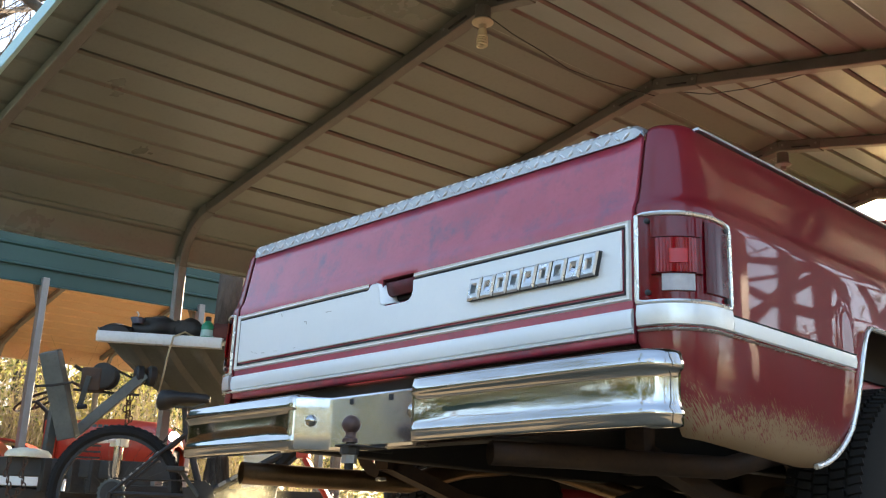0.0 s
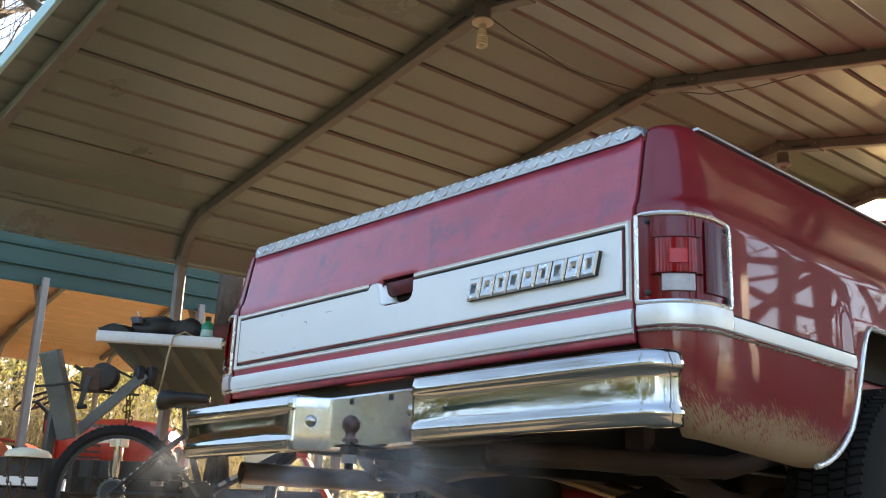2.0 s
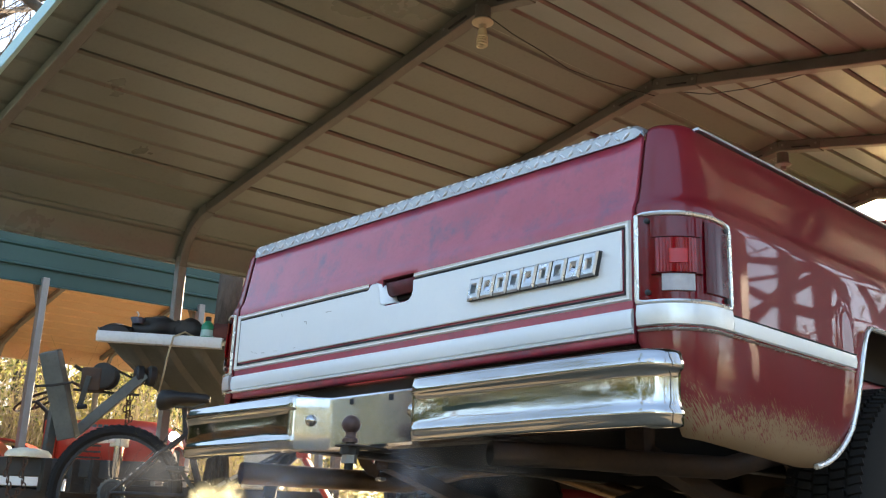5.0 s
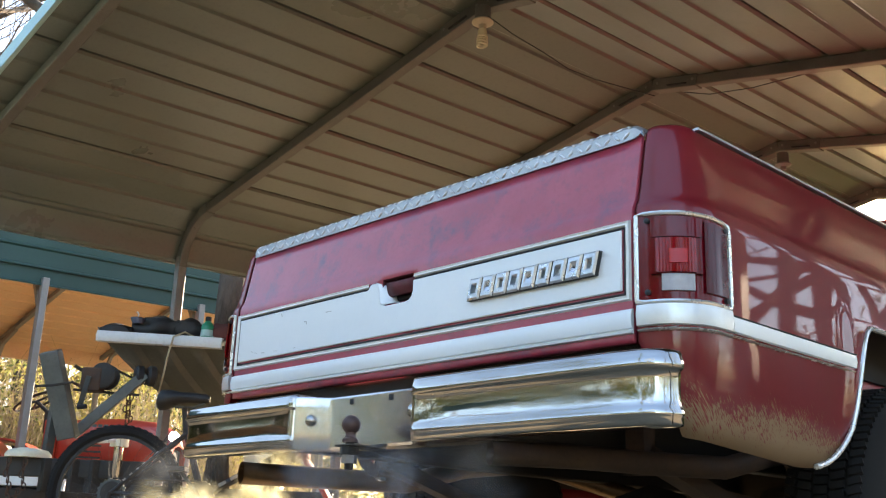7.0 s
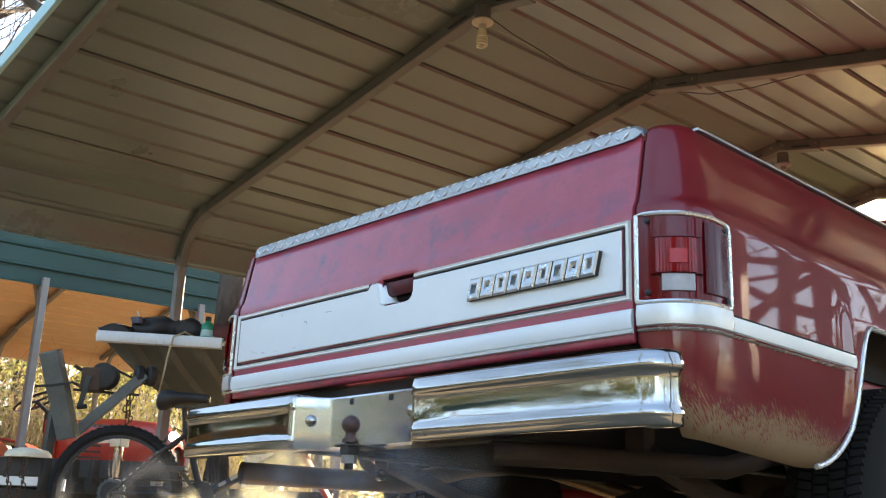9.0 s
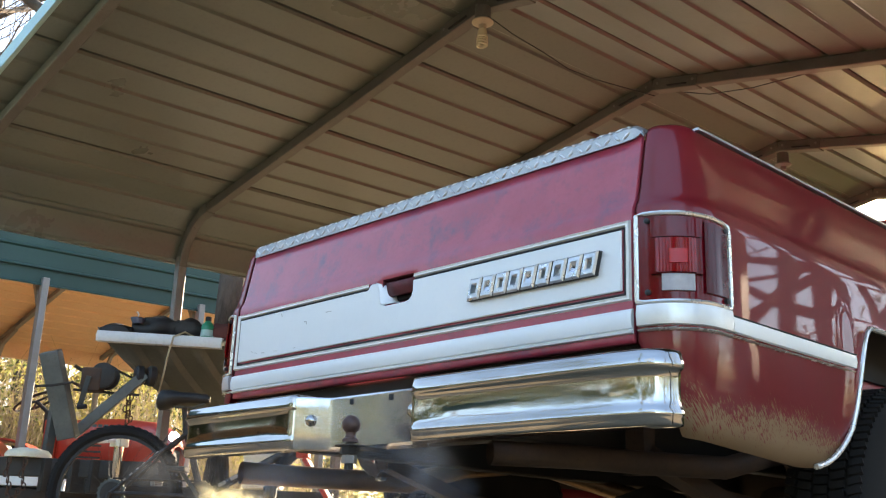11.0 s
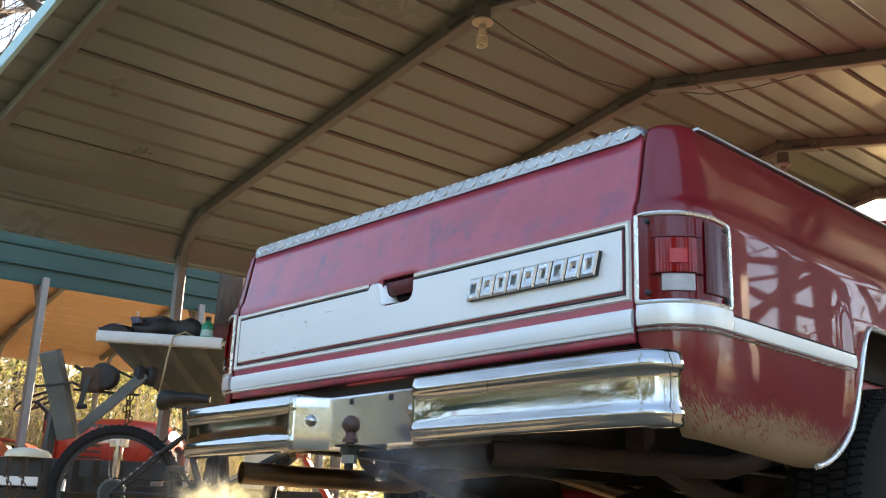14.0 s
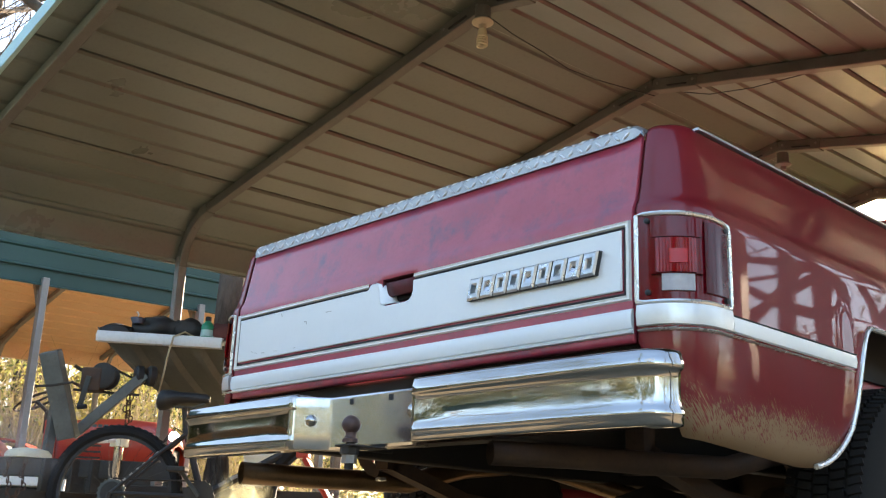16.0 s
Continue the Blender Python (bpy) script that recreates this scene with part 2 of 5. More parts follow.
def roof_panel(s0, s1, roof):
    ss = []
    k = 0
    n = round((s1 - s0) / 0.2286)
    for i in range(n):
        base = s0 + i * 0.2286
        ss += [(base, 0.045 if i == 0 else 0.016), (base + (0.010 if i == 0 else 0.006), 0.045 if i == 0 else 0.016), (base + 0.0125, 0.014), (base + 0.026, 0.0), (base + 0.085, 0.0), (base + 0.14, 0.0), (base + 0.2, 0.0), (base + 0.2166, 0.016)]
    ss.append((s1 - 0.001, 0.016))
    ss.append((s1 - 0.0005, 0.05))
    ys = [ROOF_Y[0], 0.5, 1.0, 2.0, 3.0, 4.0, 5.0, ROOF_Y[1]]
    lift = random.uniform(0.0, 0.004)
    rows = [[port(profile(s, o + lift)[0], y, profile(s, o + lift)[1]) for s, o in ss] for y in ys]
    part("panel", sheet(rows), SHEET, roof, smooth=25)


def carport():
    roof = thing("carport_roof", (-1.29, 0, 0), "tan ribbed sheet metal carport roof, dark mottled underneath", "roof", kind="structure")
    s = -0.249
    left = [s + 0.9144 * i for i in range(4)]
    for a in left:
        roof_panel(a, a + 0.9144, roof)
    # the outermost runs on below the eave, unseen, darkening the bed side's reflection
    for i in range(1, 5):
        roof_panel(s - 0.9144 * i, s - 0.9144 * (i - 1), roof)
    # bows of square tube
    for y in BOWS:
        bow = thing("carport_frame", (-1.29, y, 0), "grey galvanised square tube carport frame with bent eaves", "carport frame", "carport frames")
        top = [profile(v, -0.035) for v in (3.44, 3.38, 3.3, 3.2, 3.1, 3.0, 2.93, 2.865, 2.5, 1.5, 0.8, 0.12, 0.0, -0.12, -0.8, -1.5, -2.5, -2.865, -2.93, -3.0, -3.1, -3.2, -3.3, -3.38, -3.44)]
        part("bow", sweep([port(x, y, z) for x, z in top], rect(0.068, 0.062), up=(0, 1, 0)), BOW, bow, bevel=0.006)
        for x in (top[0][0], top[-1][0]):
            e = port(x, y, top[0][1] + 0.08)
            part("post", box((e.x - 0.032, e.y - 0.032, -0.03), (e.x + 0.032, e.y + 0.032, e.z)), GALV, bow, bevel=0.006)
        for sg in (1, -1):
            pts = [profile(sg * v, -0.036) for v in (0.0, 0.1, 0.34)]
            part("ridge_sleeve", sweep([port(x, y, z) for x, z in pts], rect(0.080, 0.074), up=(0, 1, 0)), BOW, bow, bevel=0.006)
            slot = [profile(sg * v, -0.052) for v in (0.13, 0.27)]
            part("sleeve_slot", sweep([port(x, y - 0.0385, z) for x, z in slot], rect(0.006, 0.022), up=(0, 1, 0)), BLACK, bow)
            for v in (0.05, 0.31):
                x, z = profile(sg * v, -0.03)
                c = port(x, y - 0.037, z)
                part("screw", tube([c, c - Vector((0, 0.006, 0))], 0.009, 6), GALV, bow)
            q = [profile(sg * v, -0.035) for v in (2.93, 2.83)]
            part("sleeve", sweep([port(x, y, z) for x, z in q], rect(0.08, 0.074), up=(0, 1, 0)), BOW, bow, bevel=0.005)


carport()

# ---- pickup truck ----
def inset(z):
    """How far the body skin lies inside its widest line at a height."""
    pts = [(0.50, 0.05), (0.62, 0.018), (0.75, 0.0), (1.06, 0.0), (1.075, 0.003), (1.09, 0.012), (1.12, 0.019), (1.27, 0.046), (1.285, 0.056)]
    for (z0, d0), (z1, d1) in zip(pts, pts[1:]):
        if z <= z1:
            return d0 + (d1 - d0) * max(0, (z - z0)) / (z1 - z0)
    return pts[-1][1]


WIDE, CORNER = 0.987, 0.125
ARCH = (0.775, 1.70)


def skin(u, z, out=0.0):
    """Body skin of the right rear quarter: u metres from the tailgate gap round the corner, at a height."""
    d = inset(z) - out
    run = WIDE - CORNER - 0.857
    arc = CORNER * math.pi / 2
    if u <= run:
        return Vector((0.857 + u, d, z))
    if u <= run + arc:
        a = (u - run) / CORNER
        r = CORNER - d
        return Vector((WIDE - CORNER + r * math.sin(a), CORNER - r * math.cos(a), z))
    return Vector((WIDE - d, CORNER + (u - run - arc), z))


def u_of(y):
    return WIDE - CORNER - 0.857 + CORNER * math.pi / 2 + y - CORNER


def low_edge(y):
    a, b = ARCH
    if y < a - 0.24:
        return 0.545 - 0.03 * max(0, y) / 0.5
    if y < a:
        t = (y - (a - 0.24)) / 0.24
        return 0.515 + 0.10 * (1 - math.sqrt(max(0, 1 - t ** 2.6))) * 2.2 if t < 0.97 else 0.735
    if y < a + 0.11:
        t = (y - a) / 0.11
        return 0.735 + 0.175 * math.sin(min(1, t * 1.15) * math.pi / 2)
    if y < b - 0.11:
        return 0.91
    if y < b:
        return 0.735 + 0.175 * math.sin(min(1, (b - y) / 0.11) * math.pi / 2)
    return 0.52


def mirror(bm):
    bmesh.ops.scale(bm, vec=(-1, 1, 1), verts=bm.verts[:])
    return bm


def flare(y, z):
    """The skin swells a little along the rim of the wheel arch."""
    if y < 0.5:
        return 0.0
    d = max(ARCH[0] - y, y - ARCH[1], z - 0.91, 0.0) if z > low_edge(y) - 0.001 else 0.0
    return 0.007 * math.exp(-(d / 0.05) ** 2)


def quarter_panel(floor=0.0):
    us = [0.0, 0.0051] + [0.0051 + CORNER * math.pi / 2 * i / 12 for i in range(1, 13)]
    ys = [0.2, 0.3, 0.42, 0.5, 0.56, 0.60, 0.64, 0.67, 0.70, 0.72, 0.735, 0.75, 0.76, 0.768, 0.775, 0.785, 0.8, 0.82, 0.84, 0.86, 0.88,
          1.0, 1.2, 1.4, 1.59, 1.61, 1.64, 1.66, 1.68, 1.69, 1.7, 1.71, 1.9, 2.2, 2.45]
    us += [u_of(y) for y in ys]
    zs = [0.93, 0.98, 1.03, 1.06, 1.068, 1.075, 1.082, 1.09, 1.1, 1.12, 1.17, 1.22, 1.265, 1.278, 1.285]
    rows = []
    for u in us:
        y = skin(u, 0.9).y
        lo = max(low_edge(y), 0.752 - max(0, u - 0.0) * 2.0) if u < 0.12 else low_edge(y)
        lo = max(lo, floor) if y < 0.7 else lo
        col = [lo + (0.93 - lo) * f for f in (0, 0.12, 0.25, 0.4, 0.55, 0.7, 0.85)] + zs
        row = [skin(u, z, flare(y, z)) for z in col]
        p = row[-1]
        n = (Vector((0, 1, 0)) if u < 0.02 else (Vector((-1, 0, 0)) if u > 0.21 else Vector((-0.7, 0.7, 0))))
        row += [p + n * 0.008 + Vector((0, 0, 0.006)), p + n * 0.05 + Vector((0, 0, 0.006)), p + n * 0.055 + Vector((0, 0, -0.03))]
        rows.append(row)
    return sheet(rows)


def band(z0, z1, out, ua, ub, steps, sag=0.0):
    """A raised band that follows the skin."""
    rows = []
    for i in range(steps + 1):
        u = ua + (ub - ua) * i / steps
        rows.append([skin(u, z0, 0.001), skin(u, z0 + 0.002, out), skin(u, z0 + (z1 - z0) * 0.5, out * 1.25), skin(u, z1 - 0.003, out), skin(u, z1, 0.001)])
    bm = sheet(rows)
    for r in (rows[0], rows[-1]):
        bm.faces.new([bm.verts.new(p) for p in r])
    bmesh.ops.remove_doubles(bm, verts=bm.verts[:], dist=1e-5)
    return bm


def rib_grid(u0, u1, z0, z1, out, n, amp=0.0015, m=8):
    rows = []
    for i in range(n + 1):
        u = u0 + (u1 - u0) * i / n
        o = out + (amp if i % 2 else 0)
        rows.append([skin(u, z0, 0.0)] + [skin(u, z0 + (z1 - z0) * j / m, o) for j in range(m + 1)] + [skin(u, z1, 0.0)])
    return sheet(rows)


def lens_material(name, c, rough=0.15):
    m = material(name, c, tuple(v * 0.8 for v in c), rough, 0.0, 30, 200, 0.02, 0.0003, coat=0.0, gloss=0.03, grain=0.1)
    m.node_tree.nodes["Principled BSDF"].inputs["Specular IOR Level"].default_value = 0.3
    return m


LENS = lens_material("red_lamp_lens", (0.13, 0.002, 0.006), 0.06)
LENS_HOT = lens_material("bright_red_lens", (0.24, 0.003, 0.006), 0.06)
LENS_DARK = lens_material("dark_red_lens", (0.07, 0.003, 0.006), 0.1)
LENS_WHITE = lens_material("clear_ribbed_lens", (0.40, 0.38, 0.39), 0.2)


def tail_light(side, truck):
    flip = mirror if side < 0 else (lambda b: b)
    ua, ub = 0.004, 0.243
    z0, z1 = 0.842, 1.046
    base = part("tail_light", flip(rib_grid(ua, ub, z0, z1, 0.006, 20, 0.0, 4)), LENS, truck, "deep red wraparound tail light in a bright bezel", smooth=60)
    ring = [(ua, z0), (ua, z1)] + [(ua + (ub - ua) * i / 12, z1 - 0.012 * (i / 12) ** 2) for i in range(1, 12)] + [(ub - 0.004, z1 - 0.014), (ub, z1 - 0.025), (ub, z0 + 0.004)]
    ring += [(ub - 0.004, z0 - 0.004)] + [(ua + (ub - ua) * (12 - i) / 12, z0 - 0.004) for i in range(1, 12)] + [(ua, z0)]
    pts = [skin(u, z, 0.007) for u, z in ring] + [skin(ua, z0 + 0.01, 0.007)]
    part("bezel", flip(sweep(pts, circle(0.0062, 8), up=(0.6, -0.8, 0.01))), BRIGHT, base, "thin bright metal bezel")
    part("stop_lens", flip(rib_grid(0.05, 0.135, 0.905, 0.985, 0.011, 26, 0.0015)), LENS_HOT, base)
    # brighter red paints in the bulb's glow; the lens doesn't emit
    part("bulb_glow_lens", flip(rib_grid(0.078, 0.115, 0.925, 0.958, 0.0145, 12, 0.001)), lens_material("painted_glow_lens", (0.42, 0.005, 0.008), 0.1), base, "bulb window, its glow painted as brighter red")
    part("upper_lens", flip(rib_grid(0.04, 0.15, 0.988, 1.03, 0.0105, 30, 0.001)), LENS, base)
    part("side_lens", flip(rib_grid(0.155, 0.225, 0.86, 1.025, 0.012, 14, 0.0)), LENS_DARK, base, "dark glossy side marker lens", smooth=60)
    part("reverse_lens", flip(rib_grid(0.062, 0.13, 0.862, 0.9, 0.0125, 22, 0.001)), LENS_WHITE, base, "clear ribbed reversing lens")
    part("lens_edge", flip(band(0.898, 0.903, 0.012, 0.04, 0.15, 10)), LENS_DARK, base)
    for u, z in ((0.032, 0.86), (0.032, 1.028), (0.222, 0.852), (0.222, 1.018)):
        p = skin(u, z, 0.009)
        d = (skin(u, z, 0.02) - p).normalized()
        part("screw", flip(tube([p - d * 0.004, p + d * 0.0045, p + d * 0.006], 0.0065, 10, scale=[1, 1, 0.6])), BLACK, base)


def frame_mould(x0, x1, z0, z1, w, y, dep):
    """Four mitred bars round a rectangle on the tailgate."""
    bm = bmesh.new()
    o = [(x0, z0), (x1, z0), (x1, z1), (x0, z1)]
    i = [(x0 + w, z0 + w), (x1 - w, z0 + w), (x1 - w, z1 - w), (x0 + w, z1 - w)]
    rings = []
    for f, y1 in ((0.0, y), (0.22, y - dep), (0.5, y - dep * 0.82), (0.78, y - dep), (1.0, y)):
        rings.append([bm.verts.new((p[0] + (q[0] - p[0]) * f, y1, p[1] + (q[1] - p[1]) * f)) for p, q in zip(o, i)])
    for r0, r1 in zip(rings, rings[1:]):
        for k in range(4):
            j = (k + 1) % 4
            bm.faces.new((r0[k], r0[j], r1[j], r1[k]))
    return bm


EMBLEM = material("tarnished_chrome", (0.58, 0.61, 0.65), (0.44, 0.47, 0.51), 0.22, 0.9, 40, 200, 0.05, 0.0005, 0.4)


SCUFF = material("grey_scuff", (0.36, 0.36, 0.34), (0.46, 0.46, 0.44), 0.6, 0, 50, 200, 0.1, 0.0005)
SCUFFS = [(-0.572, 1.012, -0.566, 1.002, 0.002), (-0.44, 0.968, -0.425, 0.966, 0.003), (-0.428, 0.966, -0.424, 0.958, 0.003), (-0.325, 0.983, -0.295, 0.983, 0.002),
          (-0.74, 0.906, -0.727, 0.9, 0.002), (-0.715, 0.897, -0.70, 0.894, 0.002), (-0.675, 0.893, -0.655, 0.891, 0.002), (-0.60, 0.891, -0.58, 0.889, 0.0015), (-0.49, 0.889, -0.475, 0.888, 0.0015)]


def tailgate(truck):
    zs = [0.754, 0.765, 0.78, 0.84, 0.966, 1.0, 1.045, 1.06, 1.075, 1.085, 1.095, 1.12, 1.17, 1.22, 1.27]
    xs = [-0.848, -0.843] + [-0.8 + 0.1 * i for i in range(7)] + [-0.1, -0.06, 0.078] + [0.1 + 0.1 * i for i in range(8)] + [0.843, 0.848]
    rows = []
    for z in zs:
        rows.append([(x, inset(z) + (0.006 if abs(x) > 0.845 else 0), z) for x in xs])
    bm = bmesh.new()
    vs = [[bm.verts.new(p) for p in r] for r in rows]
    for a in range(len(zs) - 1):
        for b in range(len(xs) - 1):
            if 0.965 <= zs[a] < 1.045 and xs[b] == -0.06:
                continue
            bm.faces.new((vs[a][b], vs[a][b + 1], vs[a + 1][b + 1], vs[a + 1][b]))
    gate = part("tailgate", bm, RED_WORN, truck, "faded red tailgate with scuffed upper face", thick=0.03)
    # handle pocket, in a darker maroon than the gate
    p = bmesh.new()
    o = [(-0.06, 0.966), (0.078, 0.966), (0.078, 1.045), (-0.06, 1.045)]
    q = [(-0.05, 0.982), (0.06, 0.982), (0.07, 1.04), (-0.052, 1.04)]
    f = [[p.verts.new((a, yy, b)) for a, b in lst] for lst, yy in ((o, 0.0), (q, 0.055))]
    for k in range(4):
        j = (k + 1) % 4
        p.faces.new((f[0][k], f[0][j], f[1][j], f[1][k]))
    p.faces.new(f[1])
    pocket = part("handle_pocket", p, RED_DEEP, gate, "recessed red latch pocket, darker inside")
    part("latch_handle", sheet([[(-0.048 + 0.118 * i / 4, y, z) for i in range(5)] for y, z in ((0.006, 1.036), (0.003, 1.03), (0.008, 1.012), (0.014, 0.998), (0.02, 0.994))]), RED_DEEP, pocket, "dark red pull handle flap", thick=0.006, smooth=50)
    part("latch_bar", box((-0.05, 0.034, 0.985), (0.035, 0.05, 1.0)), BLACK, pocket, bevel=0.004)
    # trim panel with a notch for the handle
    notch = [(-0.8215, 0.8745), (0.8185, 0.8745), (0.8185, 1.0215), (0.083, 1.0215), (0.083, 0.992), (0.079, 0.978), (0.068, 0.967), (0.05, 0.963), (-0.035, 0.963),
             (-0.05, 0.967), (-0.058, 0.976), (-0.062, 0.99), (-0.064, 1.01), (-0.07, 1.03), (-0.078, 1.037), (-0.1, 1.039), (-0.112, 1.034), (-0.122, 1.0215), (-0.8215, 1.0215)]
    part("trim_panel", slab(notch, "y", -0.008, -0.001), SILVER, gate, "white silver trim panel, lightly scuffed", bevel=0.004)
    # the panel's left edge turns into the pocket
    lip = []
    for x, z, dz in ((-0.078, 1.037, -0.004), (-0.07, 1.03, -0.002), (-0.064, 1.01, 0.0), (-0.062, 0.99, 0.002), (-0.058, 0.976, 0.008), (-0.05, 0.967, 0.013)):
        lip.append([(x - 0.004, -0.0085, z), (x + 0.002, -0.0075, z), (x + 0.012, 0.006, z + dz * 0.4), (x + 0.022, 0.02, z + dz * 0.7), (x + 0.03, 0.034, z + dz)])
    part("notch_flange", sheet(lip), SILVER, gate, "white moulded lip", thick=0.002, smooth=50)
    for x0, x1, z0, z1, w, y, d, mt in ((-0.845, 0.842, 0.850, 1.043, 0.0145, -0.0005, 0.0065, TRIM), (-0.8305, 0.8275, 0.8645, 1.0285, 0.0055, -0.001, 0.003, BLACK)):
        bm = frame_mould(x0, x1, z0, z1, w, y, d)
        # opened over the pocket
        cut = bmesh.new()
        for s0, s1 in ((x0, -0.119), (0.084, x1)):
            b2 = bm.copy()
            for co, no in (((s0, 0, 0), (-1, 0, 0)), ((s1, 0, 0), (1, 0, 0))):
                bmesh.ops.bisect_plane(b2, geom=b2.verts[:] + b2.edges[:] + b2.faces[:], plane_co=co, plane_no=no, clear_outer=True)
            me = bpy.data.meshes.new("piece")
            b2.to_mesh(me)
            cut.from_mesh(me)
            b2.free()
        low = bm.copy()
        for co, no in (((-0.119, 0, 0), (-1, 0, 0)), ((0.084, 0, 0), (1, 0, 0)), ((0, 0, 0.93), (0, 0, 1))):
            bmesh.ops.bisect_plane(low, geom=low.verts[:] + low.edges[:] + low.faces[:], plane_co=co, plane_no=no, clear_outer=True)
        me = bpy.data.meshes.new("piece")
        low.to_mesh(me)
        cut.from_mesh(me)
        low.free()
        bm.free()
        part("moulding" if mt is TRIM else "black_reveal", cut, mt, gate, "cream beaded moulding" if mt is TRIM else "narrow black reveal", smooth=20)
    for x0, z0, x1, z1, w in SCUFFS:
        part("scuff_mark", sweep([(x0, -0.0083, z0), ((x0 + x1) / 2, -0.0083, (z0 + z1) / 2 + 0.001), (x1, -0.0083, z1)], rect(0.0006, w)), SCUFF, gate)
    # lower strip
    sec = [(0.0, 0.772), (-0.009, 0.774), (-0.010, 0.779), (-0.003, 0.7805), (-0.003, 0.783), (-0.009, 0.785), (-0.013, 0.805), (-0.009, 0.826), (-0.004, 0.83), (0.0, 0.83)]
    bm = bmesh.new()
    ends = [[bm.verts.new((x, y, z)) for y, z in sec] for x in (-0.846, 0.846)]
    for k in range(len(sec) - 1):
        bm.faces.new((ends[0][k], ends[0][k + 1], ends[1][k + 1], ends[1][k]))
    for e in ends:
        bm.faces.new(e)
    part("lower_strip", bm, SILVER, gate, "silver strip along the lower tailgate", smooth=30)
    # emblem as nine plain slanted blocks
    emblem = part("emblem_backing", slab([(0.322, 0.922), (0.752, 0.922), (0.754, 0.925), (0.324, 0.925)], "y", -0.0105, -0.009), BLACK, gate)
    wide = 0.4345 / 9
    for i in range(9):
        x = 0.32 + i * wide
        w = wide - 0.004
        sl = 0.014
        o = [(x, 0.921), (x + w, 0.921), (x + w + sl, 0.979), (x + sl, 0.979)]
        c = [sum(p[0] for p in o) / 4, 0.95]
        hole = [(c[0] + (a - c[0]) * (0.30 if i % 3 else 0.44), c[1] + (b - c[1]) * (0.05 if i in (1, 4, 7) else 0.34)) for a, b in o]
        ridge = [(c[0] + (a - c[0]) * 0.80, c[1] + (b - c[1]) * 0.82) for a, b in o]
        lip = [(c[0] + (a - c[0]) * 0.46, c[1] + (b - c[1]) * 0.5) for a, b in o]
        bm = bmesh.new()
        rr = [[bm.verts.new((p[0], y, p[1])) for p in r] for r, y in ((o, -0.008), (o, -0.021), (ridge, -0.026), (lip, -0.0262), (hole, -0.022), (hole, -0.0085))]
        for a, b in zip(rr, rr[1:]):
            for k in range(4):
                j = (k + 1) % 4
                bm.faces.new((a[k], a[j], b[j], b[k]))
        # side faces are black, painting in the shade along the blocks' edges
        for k, face in enumerate(bm.faces):
            face.material_index = 1 if k < 4 else 0
        part("emblem_block", bm, EMBLEM, emblem, smooth=10, mats=(BLACK,))
    # diamond plate cap
    sec = [(0.038, 1.262), (0.036, 1.292), (0.042, 1.300), (0.055, 1.303), (0.12, 1.303), (0.12, 1.300), (0.05, 1.299), (0.041, 1.29), (0.042, 1.262)]
    bm = bmesh.new()
    xs = [-0.838, -0.83, 0.80, 0.83, 0.846, 0.852]
    drop = [-0.012, 0, 0, -0.003, -0.014, -0.028]
    vs = [[bm.verts.new((x, y, z + d * (1 if z > 1.28 else (-0.6 if x > 0.8 else 0)))) for y, z in sec] for x, d in zip(xs, drop)]
    for a, b in zip(vs, vs[1:]):
        for k in range(len(sec)):
            j = (k + 1) % len(sec)
            bm.faces.new((a[k], a[j], b[j], b[k]))
    cap = part("diamond_plate_cap", bm, DIAMOND, gate, "diamond plate aluminium cap over the top edge", smooth=40)
    bm = bmesh.new()
    n = 56
    for i in range(n):
        x = -0.815 + 1.62 * i / (n - 1)
        for k, (y, z, nv) in enumerate(((0.0365, 1.276, (0, -1, 0)), (0.039, 1.296, (0, -0.6, 0.8)), (0.062, 1.3035, (0, 0, 1)), (0.09, 1.3035, (0, 0, 1)))):
            tilt = 40 if (i + k) % 2 else -40
            m = Matrix.Translation((x + (0.007 if k % 2 else 0), y, z)) @ Vector(nv).to_track_quat("Z", "Y").to_matrix().to_4x4() @ pose(0, 0, 0, 0, 0, tilt) @ Matrix.Diagonal((0.0135, 0.0046, 0.0035, 1))
            bmesh.ops.create_icosphere(bm, subdivisions=1, radius=1, matrix=m)
    tagged(part("tread_pattern", bm, LOZENGE, cap, smooth=60), kind="stuff")


BUMP_L = [(0.4, -0.1515), (0.5, -0.152), (0.6, -0.1505), (0.68, -0.1515), (0.75, -0.150), (0.82, -0.1485), (0.88, -0.1455)]
BUMP_L += [(0.922 + 0.071 * math.sin(i * math.pi / 20), -0.1405 + 0.0705 * (1 - math.cos(i * math.pi / 20))) for i in range(11)]


